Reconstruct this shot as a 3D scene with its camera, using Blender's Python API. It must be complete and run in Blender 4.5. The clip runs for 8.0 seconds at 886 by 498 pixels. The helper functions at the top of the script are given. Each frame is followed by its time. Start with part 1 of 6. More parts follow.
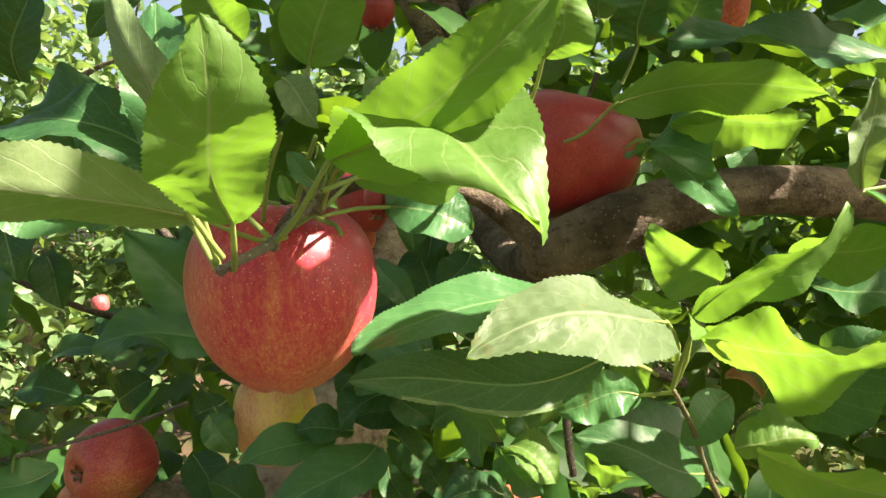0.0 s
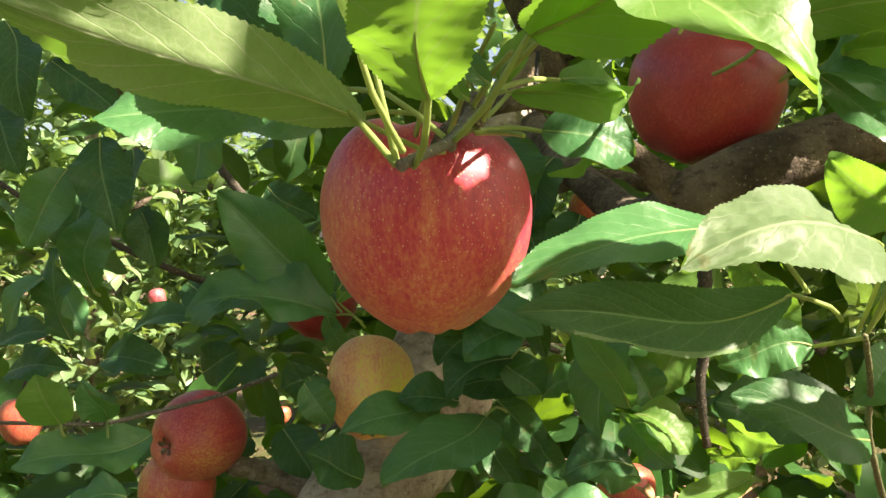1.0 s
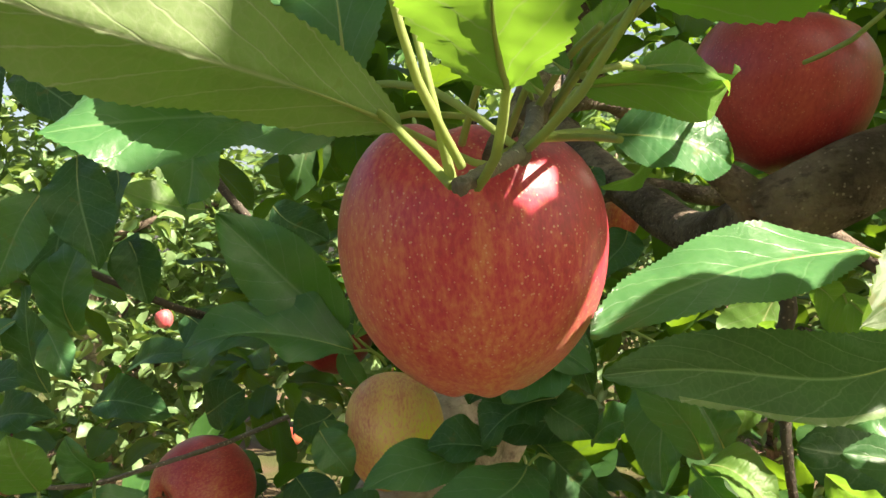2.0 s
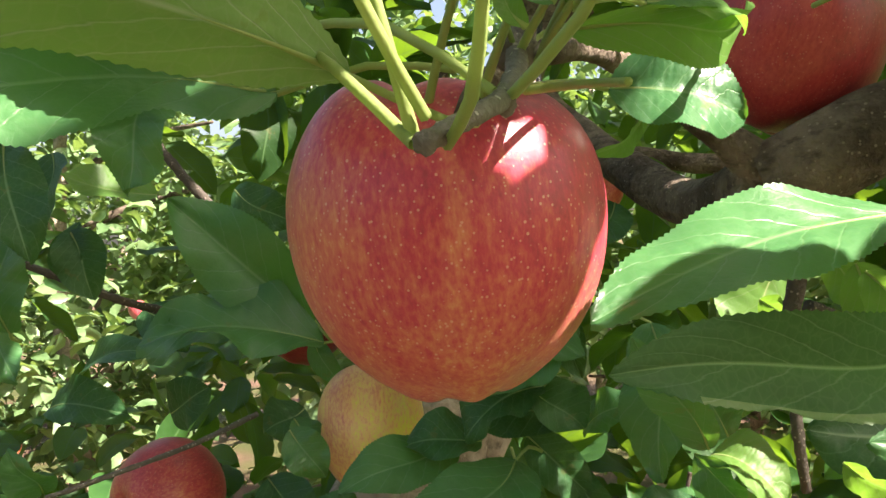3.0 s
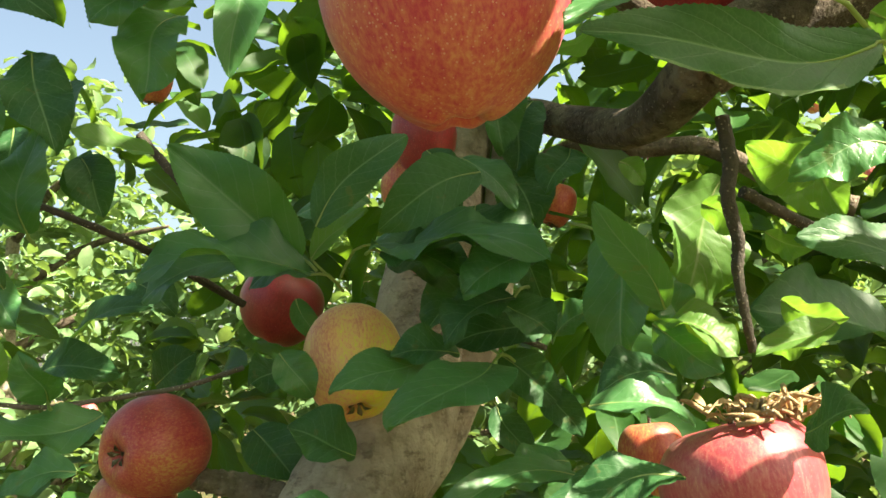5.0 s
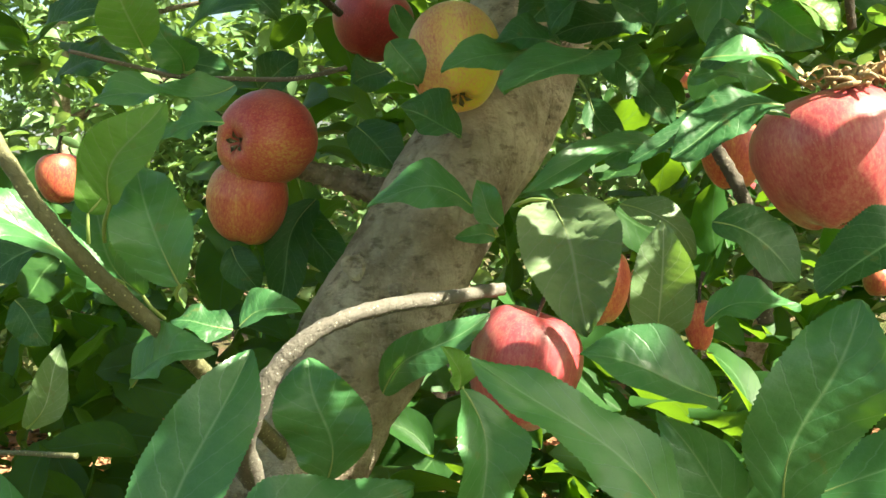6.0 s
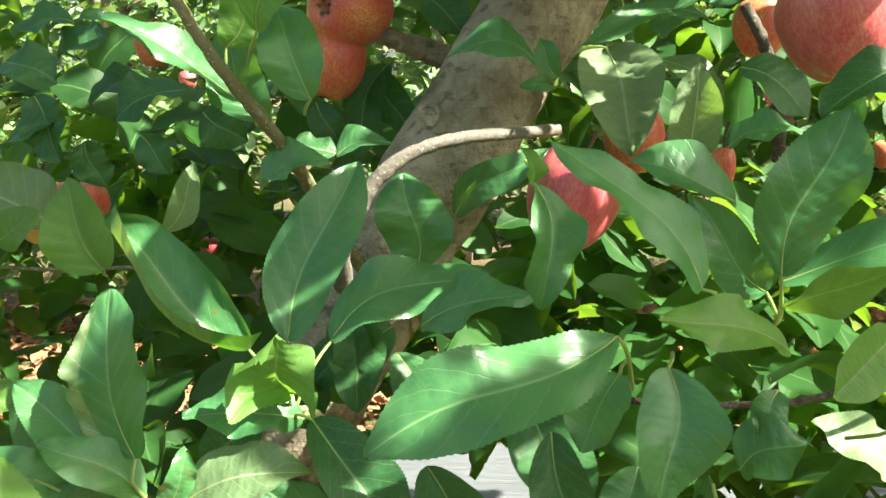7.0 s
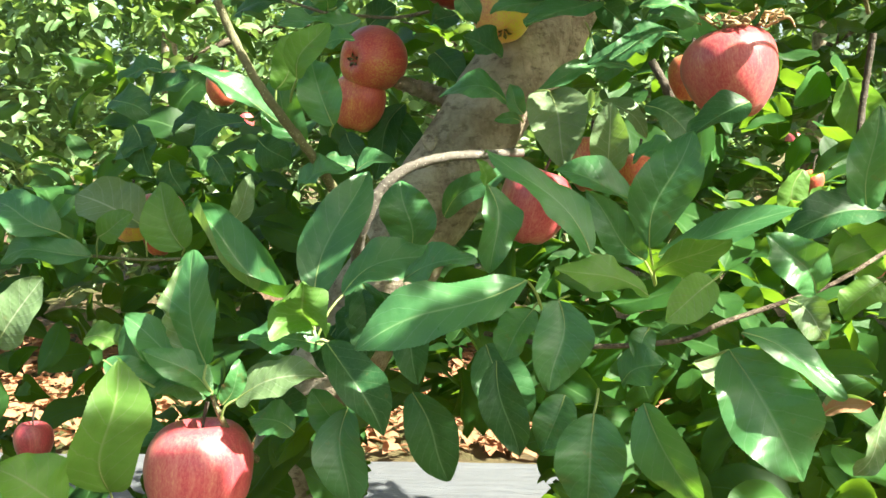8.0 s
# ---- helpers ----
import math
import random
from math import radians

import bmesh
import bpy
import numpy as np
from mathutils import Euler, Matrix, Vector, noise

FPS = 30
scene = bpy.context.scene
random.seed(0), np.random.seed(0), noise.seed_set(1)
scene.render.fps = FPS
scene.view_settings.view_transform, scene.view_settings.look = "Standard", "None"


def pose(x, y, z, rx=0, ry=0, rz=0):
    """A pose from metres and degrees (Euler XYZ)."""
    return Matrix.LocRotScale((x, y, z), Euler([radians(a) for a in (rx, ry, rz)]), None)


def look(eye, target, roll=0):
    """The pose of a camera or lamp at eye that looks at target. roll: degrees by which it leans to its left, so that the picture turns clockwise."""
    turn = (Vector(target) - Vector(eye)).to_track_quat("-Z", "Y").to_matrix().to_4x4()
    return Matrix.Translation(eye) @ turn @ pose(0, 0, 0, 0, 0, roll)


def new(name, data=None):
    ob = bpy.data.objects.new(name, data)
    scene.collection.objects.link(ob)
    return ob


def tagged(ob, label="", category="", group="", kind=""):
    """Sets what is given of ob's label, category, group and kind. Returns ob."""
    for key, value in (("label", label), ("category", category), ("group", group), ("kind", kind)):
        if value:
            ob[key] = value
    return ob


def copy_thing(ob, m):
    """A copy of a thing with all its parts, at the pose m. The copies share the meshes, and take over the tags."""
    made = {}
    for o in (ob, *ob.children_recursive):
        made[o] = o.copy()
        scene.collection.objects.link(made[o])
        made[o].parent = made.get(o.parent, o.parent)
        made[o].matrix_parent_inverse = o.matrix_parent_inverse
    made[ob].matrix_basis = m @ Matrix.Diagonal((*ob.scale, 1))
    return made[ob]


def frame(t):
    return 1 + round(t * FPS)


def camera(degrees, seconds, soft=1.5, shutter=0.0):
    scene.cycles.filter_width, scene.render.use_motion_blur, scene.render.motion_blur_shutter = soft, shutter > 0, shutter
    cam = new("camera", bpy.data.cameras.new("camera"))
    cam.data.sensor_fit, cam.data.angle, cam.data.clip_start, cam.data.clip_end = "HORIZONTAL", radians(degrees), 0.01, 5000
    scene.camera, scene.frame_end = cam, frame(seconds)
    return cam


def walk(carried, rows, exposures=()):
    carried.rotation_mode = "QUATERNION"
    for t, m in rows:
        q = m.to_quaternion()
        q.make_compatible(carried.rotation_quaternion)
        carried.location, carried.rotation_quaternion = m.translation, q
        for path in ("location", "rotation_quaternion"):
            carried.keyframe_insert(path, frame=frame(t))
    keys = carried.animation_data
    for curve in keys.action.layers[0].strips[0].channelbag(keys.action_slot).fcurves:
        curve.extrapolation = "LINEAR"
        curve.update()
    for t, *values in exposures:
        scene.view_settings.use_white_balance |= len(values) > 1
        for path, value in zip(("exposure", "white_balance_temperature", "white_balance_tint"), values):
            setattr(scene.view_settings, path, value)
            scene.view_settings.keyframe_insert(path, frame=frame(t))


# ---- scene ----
cam = camera(52.1, 8.0)
PATH = [
    (0, (0.025, 0.0, 1.371), (0.012, 2.0, 1.37), 0.6),
    (0.5, (0.006, 0.01, 1.363), (-0.075, 2.009, 1.358), 0.8),
    (1, (-0.025, 0.041, 1.338), (-0.131, 2.038, 1.343), 0.7),
    (1.5, (-0.041, 0.075, 1.338), (-0.164, 2.071, 1.364), 0.2),
    (1.7, (-0.043, 0.095, 1.347), (-0.166, 2.091, 1.376), -0.2),
    (2.8, (-0.044, 0.161, 1.348), (-0.147, 2.159, 1.350), -1.9),
    (3, (-0.044, 0.167, 1.348), (-0.121, 2.165, 1.331), -2.6),
    (3.5, (-0.051, 0.181, 1.307), (-0.079, 2.18, 1.387), -3.5),
    (4, (-0.038, 0.171, 1.304), (-0.009, 2.155, 1.56), -5.0),
    (4.2, (-0.035, 0.16, 1.301), (0.004, 2.136, 1.612), -5.2),
    (5.3, (-0.082, 0.11, 1.198), (-0.05, 2.101, 1.382), -3.4),
    (5.5, (-0.09, 0.107, 1.192), (-0.098, 2.106, 1.25), -3.3),
    (6, (-0.116, 0.079, 1.148), (-0.169, 2.07, 0.976), -2.7),
    (6.5, (-0.125, 0.019, 1.131), (-0.212, 1.993, 0.825), -1.9),
    (7, (-0.148, -0.04, 1.105), (-0.248, 1.927, 0.756), -1.2),
    (7.5, (-0.155, -0.119, 1.092), (-0.293, 1.853, 0.791), -0.7),
    (8, (-0.079, -0.26, 1.09), (-0.289, 1.713, 0.843), -0.7),
]
walk(cam, [(t, look(eye, target, roll)) for t, eye, target, roll in PATH],
     exposures=[(0.0, 2.08, 7700, 15), (1.7, 2.08, 7750, 14), (3.0, 2.28, 7100, 19), (4.2, 2.40, 7250, 18), (5.5, 2.26, 7900, -3), (6.0, 2.46, 7500, -2), (6.5, 2.55, 6950, 0), (8.0, 2.53, 6950, 3)])

# ---- world and sun ----
SUN = Vector((0.62, -0.30, 0.73)).normalized()
world = bpy.data.worlds.new("sky")
scene.world = world
world.use_nodes = True
wn = world.node_tree.nodes
sky = wn.new("ShaderNodeTexSky")
sky.sky_type, sky.sun_disc = "NISHITA", False
sky.sun_elevation = math.asin(SUN.z)
sky.sun_rotation = math.atan2(SUN.x, SUN.y)
sky.air_density, sky.dust_density = 1.0, 4.0
wn["Background"].inputs["Strength"].default_value = 0.066
world.node_tree.links.new(sky.outputs["Color"], wn["Background"].inputs["Color"])
sun_data = bpy.data.lights.new("sun", "SUN")
sun_data.energy, sun_data.angle, sun_data.color = 5.0, radians(0.53), (1.0, 0.95, 0.86)
sun = new("sun", sun_data)
sun.matrix_world = look(SUN * 20, (0, 0, 0))


# ---- materials ----
def shader(name):
    m = bpy.data.materials.new(name)
    m.use_nodes = True
    nt = m.node_tree
    nt.nodes.clear()
    return m, nt, nt.nodes.new("ShaderNodeOutputMaterial")


def node(nt, kind, ins=(), **props):
    n = nt.nodes.new("ShaderNode" + kind)
    for k, v in props.items():
        if k == "operation":
            n.operation = v
        elif k == "blend":
            n.blend_type = v
        elif k == "data":
            n.data_type = v
        elif k == "feature":
            n.feature = v
        elif k == "mode":
            n.mode = v
    for key, v in dict(ins).items():
        sock = n.inputs[key]
        if isinstance(v, bpy.types.NodeSocket):
            nt.links.new(v, sock)
        else:
            sock.default_value = v
    return n


def math_node(nt, op, a, b=0.0, c=0.0):
    return node(nt, "Math", {0: a, 1: b, 2: c}, operation=op).outputs[0]


def ramp(nt, fac, stops):
    n = nt.nodes.new("ShaderNodeValToRGB")
    el = n.color_ramp.elements
    while len(el) < len(stops):
        el.new(0.5)
    for e, (p, c) in zip(el, stops):
        e.position = p
        e.color = (*c, 1) if len(c) == 3 else c
    nt.links.new(fac, n.inputs["Fac"])
    return n.outputs["Color"]


def mix(nt, fac, a, b, blend="MIX"):
    n = nt.nodes.new("ShaderNodeMix")
    n.data_type, n.blend_type = "RGBA", blend
    for key, v in ((0, fac), (6, a), (7, b)):
        if isinstance(v, bpy.types.NodeSocket):
            nt.links.new(v, n.inputs[key])
        else:
            n.inputs[key].default_value = v if key == 0 else (*v, 1)
    return n.outputs[2]


def noise_tex(nt, vec, scale, detail=4.0, rough=0.55):
    return node(nt, "TexNoise", {"Vector": vec, "Scale": scale, "Detail": detail, "Roughness": rough}).outputs["Fac"]


def coords(nt, out="Object"):
    return nt.nodes.new("ShaderNodeTexCoord").outputs[out]


def principled(nt, out, colour, rough, bump=None, strength=0.3, dist=0.001, spec=0.5, extra=()):
    ins = {"Base Color": colour, "Roughness": rough, "Specular IOR Level": spec}
    ins.update(dict(extra))
    p = node(nt, "BsdfPrincipled", ins)
    if bump is not None:
        b = node(nt, "Bump", {"Height": bump, "Strength": strength, "Distance": dist})
        nt.links.new(b.outputs[0], p.inputs["Normal"])
    if out is not None:
        nt.links.new(p.outputs[0], out.inputs["Surface"])
    return p


def leaf_material(name, dark, light, vein, through_col, thin, rough, spec=0.5, island=False, veins=0.28):
    """Leaf blade: dark and light green, paler veins, light that comes through it."""
    m, nt, out = shader(name)
    uv = coords(nt, "UV")
    sep = node(nt, "SeparateXYZ", {0: uv})
    u, v = sep.outputs[0], math_node(nt, "ABSOLUTE", math_node(nt, "SUBTRACT", sep.outputs[1], 0.5))
    wob = noise_tex(nt, uv, 9.0, 2.0)
    slant = math_node(nt, "MULTIPLY_ADD", v, -0.55, u)
    slant = math_node(nt, "MULTIPLY_ADD", wob, 0.05, slant)
    saw = math_node(nt, "FRACT", math_node(nt, "MULTIPLY_ADD", slant, 7.0, math_node(nt, "MULTIPLY", sep.outputs[1], 0.5)))
    lateral = math_node(nt, "ABSOLUTE", math_node(nt, "SUBTRACT", saw, 0.5))
    lat_mask = math_node(nt, "SMOOTH_MIN", math_node(nt, "MULTIPLY", lateral, 20.0), 1.0, 0.2)
    mid_mask = math_node(nt, "MINIMUM", math_node(nt, "MULTIPLY", v, 40.0), 1.0)
    blade = math_node(nt, "MULTIPLY", lat_mask, mid_mask)
    if island:
        rnd = nt.nodes.new("ShaderNodeNewGeometry").outputs["Random Per Island"]
    else:
        rnd = nt.nodes.new("ShaderNodeObjectInfo").outputs["Random"]
    ob = coords(nt, "Object")
    blotch = noise_tex(nt, ob, 55.0, 4.0)
    fine = noise_tex(nt, ob, 900.0, 3.0)
    tone = math_node(nt, "MULTIPLY_ADD", rnd, 0.6, math_node(nt, "MULTIPLY_ADD", blotch, 0.7, -0.15))
    tone = node(nt, "Clamp", {0: tone}).outputs[0]
    col = mix(nt, tone, dark, light)
    col = mix(nt, math_node(nt, "MULTIPLY", math_node(nt, "SUBTRACT", 1.0, blade), veins), col, vein)
    col = mix(nt, math_node(nt, "MULTIPLY", math_node(nt, "SUBTRACT", 1.0, mid_mask), min(1.0, veins * 2.6)), col, vein)
    col = mix(nt, math_node(nt, "MULTIPLY", math_node(nt, "GREATER_THAN", blotch, 0.71), 0.35), col, (0.16, 0.12, 0.04))
    cells = node(nt, "TexVoronoi", {"Vector": ob, "Scale": 300.0}, feature="DISTANCE_TO_EDGE").outputs["Distance"]
    net = math_node(nt, "SUBTRACT", 1.0, math_node(nt, "MINIMUM", math_node(nt, "MULTIPLY", cells, 9.0), 1.0))
    col = mix(nt, math_node(nt, "MULTIPLY", net, veins * 0.45), col, vein)
    relief = math_node(nt, "MULTIPLY_ADD", blade, 0.45, math_node(nt, "MULTIPLY_ADD", fine, 0.35, math_node(nt, "MULTIPLY", cells, 0.5)))
    rgh = math_node(nt, "MULTIPLY_ADD", blotch, 0.25, rough - 0.12)
    p = principled(nt, None, col, rgh, relief, 0.30, 0.0008, spec)
    tcol = mix(nt, tone, tuple(c * 0.75 for c in through_col), through_col)
    tcol = mix(nt, math_node(nt, "MULTIPLY", net, 0.22), tcol, tuple(c * 0.55 for c in through_col))
    tcol = mix(nt, math_node(nt, "MULTIPLY", math_node(nt, "SUBTRACT", 1.0, blade), 0.6), tcol, vein)
    tr = node(nt, "BsdfTranslucent", {"Color": tcol})
    ms = node(nt, "MixShader", {0: thin, 1: p.outputs[0], 2: tr.outputs[0]})
    nt.links.new(ms.outputs[0], out.inputs["Surface"])
    return m


LEAF = {
    "top": leaf_material("leaf_top", (0.034, 0.130, 0.050), (0.072, 0.215, 0.072), (0.21, 0.36, 0.16), (0.18, 0.42, 0.03), 0.32, 0.33, 0.55, False, 0.26),
    # darker copy of leaf_top, with the shade of inner leaves put in its colour
    "dark": leaf_material("leaf_shaded", (0.016, 0.070, 0.027), (0.040, 0.130, 0.044), (0.17, 0.30, 0.13), (0.15, 0.34, 0.03), 0.26, 0.42, 0.30, False, 0.34),
    "under": leaf_material("leaf_underside", (0.105, 0.185, 0.080), (0.180, 0.275, 0.130), (0.36, 0.43, 0.27), (0.24, 0.42, 0.06), 0.32, 0.48, 0.5, False, 0.45),
    "young": leaf_material("leaf_young", (0.080, 0.200, 0.038), (0.135, 0.280, 0.058), (0.27, 0.38, 0.14), (0.26, 0.53, 0.05), 0.47, 0.45, 0.5, False, 0.45),
    "ribbed": leaf_material("leaf_ribbed", (0.080, 0.135, 0.062), (0.130, 0.190, 0.095), (0.24, 0.31, 0.18), (0.22, 0.44, 0.05), 0.32, 0.50, 0.30, False, 0.40),
    "silver": leaf_material("leaf_pale_underside", (0.120, 0.195, 0.080), (0.200, 0.280, 0.130), (0.38, 0.45, 0.28), (0.24, 0.50, 0.05), 0.40, 0.42, 0.5, False, 0.5),
    "dry": leaf_material("leaf_dry", (0.27, 0.11, 0.055), (0.48, 0.27, 0.16), (0.46, 0.30, 0.18), (0.4, 0.2, 0.08), 0.25, 0.8, 0.2),
}
# near-black low end puts the deep shade inside the crown into the leaf colour
LEAF_MASS_SHADED = leaf_material("leaf_mass", (0.004, 0.021, 0.006), (0.040, 0.130, 0.030), (0.10, 0.20, 0.07), (0.27, 0.50, 0.03), 0.34, 0.50, 0.22, True)
# paler than the near leaves: washed-out sunlight and haze put into the colour
LEAF_FAR_WASHED = leaf_material("leaf_far_washed", (0.040, 0.115, 0.040), (0.220, 0.330, 0.150), (0.16, 0.26, 0.12), (0.31, 0.47, 0.09), 0.36, 0.42, 0.5, True)


def stem_material(name, a, b, rough=0.55, thin=0.0):
    m, nt, out = shader(name)
    ob = coords(nt)
    n1, n2 = noise_tex(nt, ob, 60.0), noise_tex(nt, ob, 700.0)
    col = mix(nt, n1, a, b)
    if not thin:
        n3 = noise_tex(nt, ob, 260.0, 5.0, 0.65)
        col = mix(nt, math_node(nt, "MULTIPLY", n3, 0.8), col, tuple(c * 0.35 for c in a))
        pore = node(nt, "TexVoronoi", {"Vector": ob, "Scale": 330.0}).outputs["Distance"]
        pm = math_node(nt, "MULTIPLY", math_node(nt, "LESS_THAN", pore, 0.2), 0.55)
        col = mix(nt, pm, col, tuple(min(0.6, c * 2.2 + 0.05) for c in b))
        n2 = math_node(nt, "MULTIPLY_ADD", n2, 0.4, math_node(nt, "MULTIPLY_ADD", pm, 0.5, n3))
    p = principled(nt, out, col, rough, n2, 0.4 if thin else 0.9, 0.0006 if thin else 0.0016)
    if thin:
        tr = node(nt, "BsdfTranslucent", {"Color": col})
        ms = node(nt, "MixShader", {0: thin, 1: p.outputs[0], 2: tr.outputs[0]})
        nt.links.new(ms.outputs[0], out.inputs["Surface"])
    return m


STEM = stem_material("petiole_green", (0.27, 0.38, 0.10), (0.42, 0.50, 0.20), 0.45, 0.4)
TWIG = stem_material("twig_bark", (0.045, 0.036, 0.027), (0.135, 0.110, 0.082), 0.8)
SHOOT = stem_material("shoot_bark", (0.13, 0.130, 0.062), (0.26, 0.245, 0.125), 0.6)
GREY_TWIG = stem_material("grey_dead_twig", (0.14, 0.122, 0.100), (0.27, 0.240, 0.205), 0.85)
DRY_EYE = stem_material("dry_calyx", (0.22, 0.20, 0.10), (0.42, 0.38, 0.22), 0.9)
STRAW = stem_material("dry_blossom", (0.33, 0.20, 0.09), (0.62, 0.45, 0.25), 0.85)
DRY_PETAL = leaf_material("dry_petal", (0.42, 0.27, 0.13), (0.66, 0.50, 0.30), (0.52, 0.36, 0.20), (0.55, 0.36, 0.14), 0.25, 0.8, 0.2)
BLACK = stem_material("black_plastic", (0.010, 0.010, 0.011), (0.022, 0.022, 0.024), 0.4)


def bark_material(name, a, b, c, scale=1.0):
    """Bark: two greys or browns, dark cracks across the length, small pale pores."""
    m, nt, out = shader(name)
    ob = coords(nt)
    big = noise_tex(nt, ob, 16.0 * scale, 6.0, 0.62)
    fine = noise_tex(nt, ob, 190.0 * scale, 5.0, 0.65)
    ring = node(nt, "Mapping", {0: ob, "Scale": (60 * scale, 60 * scale, 120 * scale)}).outputs[0]
    crack = noise_tex(nt, ring, 1.0, 5.0, 0.6)
    col = mix(nt, ramp(nt, big, [(0.38, (0, 0, 0)), (0.60, (1, 1, 1))]), a, b)
    col = mix(nt, math_node(nt, "MULTIPLY", ramp(nt, crack, [(0.54, (0, 0, 0)), (0.66, (1, 1, 1))]), 0.60), col, c)
    col = mix(nt, math_node(nt, "MULTIPLY", fine, 0.28), col, tuple(x * 0.4 for x in c))
    flake = node(nt, "TexVoronoi", {"Vector": node(nt, "Mapping", {0: ob, "Scale": (70 * scale, 70 * scale, 34 * scale)}).outputs[0], "Scale": 1.0}, feature="DISTANCE_TO_EDGE").outputs["Distance"]
    fm = ramp(nt, math_node(nt, "MULTIPLY_ADD", big, 0.5, math_node(nt, "MULTIPLY_ADD", fine, 0.4, flake)), [(0.42, (1, 1, 1)), (0.56, (0, 0, 0))])
    col = mix(nt, math_node(nt, "MULTIPLY", fm, math_node(nt, "MULTIPLY", big, 0.35)), col, c)
    pore = node(nt, "TexVoronoi", {"Vector": ob, "Scale": 150.0 * scale}).outputs["Distance"]
    pm = math_node(nt, "LESS_THAN", pore, 0.17)
    col = mix(nt, math_node(nt, "MULTIPLY", pm, 0.4), col, (0.42, 0.36, 0.28))
    h = math_node(nt, "MULTIPLY_ADD", crack, -0.6, math_node(nt, "MULTIPLY_ADD", fine, 0.8, big))
    h = math_node(nt, "MULTIPLY_ADD", fm, -0.10, h)
    principled(nt, out, col, 0.85, h, 0.9, 0.005, 0.25)
    return m


BARK = bark_material("trunk_bark", (0.22, 0.175, 0.125), (0.50, 0.43, 0.34), (0.075, 0.055, 0.038))
LIMB_BARK = bark_material("limb_bark", (0.085, 0.062, 0.045), (0.25, 0.20, 0.15), (0.030, 0.021, 0.015), 1.7)


def skin_material(name, red, blush, ground_col, cover, streak=0.5, dots=0.55, lean=0.34, lines=0.0, coat=0.14, rise=0.42):
    """Apple skin: red over a yellow ground, streaked from stalk to eye, with pale dots."""
    m, nt, out = shader(name)
    ob = coords(nt)
    long_noise = node(nt, "Mapping", {0: ob, "Scale": (1.0, 1.0, 0.12)}).outputs[0]
    st = noise_tex(nt, long_noise, 210.0, 4.0, 0.65)
    wide = noise_tex(nt, long_noise, 38.0, 3.0)
    patch = noise_tex(nt, ob, 22.0, 2.0)
    sep = node(nt, "SeparateXYZ", {0: ob})
    up = math_node(nt, "MULTIPLY", sep.outputs[2], 9.0)
    side = math_node(nt, "MULTIPLY", sep.outputs[0], 8.0)
    f = math_node(nt, "MULTIPLY_ADD", math_node(nt, "SUBTRACT", st, 0.5), 1.2 * streak, cover)
    f = math_node(nt, "MULTIPLY_ADD", math_node(nt, "SUBTRACT", wide, 0.5), 0.45, f)
    f = math_node(nt, "MULTIPLY_ADD", math_node(nt, "SUBTRACT", patch, 0.5), 0.9, f)
    grain = noise_tex(nt, node(nt, "Mapping", {0: ob, "Scale": (1.0, 1.0, 0.45)}).outputs[0], 620.0, 3.0, 0.6)
    f = math_node(nt, "MULTIPLY_ADD", math_node(nt, "SUBTRACT", grain, 0.5), 1.3, f)
    f = math_node(nt, "ADD", math_node(nt, "MULTIPLY", up, rise), math_node(nt, "MULTIPLY_ADD", side, lean, f))
    f = node(nt, "Clamp", {0: f}).outputs[0]
    col = ramp(nt, f, [(0.0, ground_col), (0.35, blush), (0.72, red), (1.0, tuple(c * 0.72 for c in red))])
    vor = node(nt, "TexVoronoi", {"Vector": ob, "Scale": 520.0})
    limit = math_node(nt, "MULTIPLY_ADD", noise_tex(nt, ob, 130.0), 0.42, 0.0)
    spot = ramp(nt, math_node(nt, "DIVIDE", vor.outputs["Distance"], limit), [(0.6, (1, 1, 1)), (1.0, (0, 0, 0))])
    col = mix(nt, math_node(nt, "MULTIPLY", spot, dots), col, (0.66, 0.36, 0.26))
    if lines:
        round_it = node(nt, "Mapping", {0: ob, "Scale": (1.0, 1.0, 0.03)}).outputs[0]
        thread = math_node(nt, "ABSOLUTE", math_node(nt, "SUBTRACT", noise_tex(nt, round_it, 60.0, 1.0), 0.5))
        scar = ramp(nt, thread, [(0.0, (1, 1, 1)), (0.035, (0, 0, 0))])
        col = mix(nt, math_node(nt, "MULTIPLY", scar, math_node(nt, "MULTIPLY", patch, lines)), col, (0.68, 0.40, 0.30))
    fine = noise_tex(nt, ob, 600.0, 3.0)
    col = mix(nt, math_node(nt, "MULTIPLY", fine, 0.16), col, (0.62, 0.20, 0.16))
    bloom = noise_tex(nt, ob, 45.0, 5.0, 0.7)
    rgh = math_node(nt, "MULTIPLY_ADD", bloom, 0.25, 0.24)
    principled(nt, out, col, rgh, math_node(nt, "MULTIPLY_ADD", fine, 0.5, bloom), 0.12, 0.0015, 0.45,
               {"Coat Weight": coat, "Coat Roughness": 0.40, "Sheen Weight": 0.05, "Sheen Roughness": 0.45, "Subsurface Weight": 0.06, "Subsurface Radius": (0.006, 0.002, 0.001)})
    return m


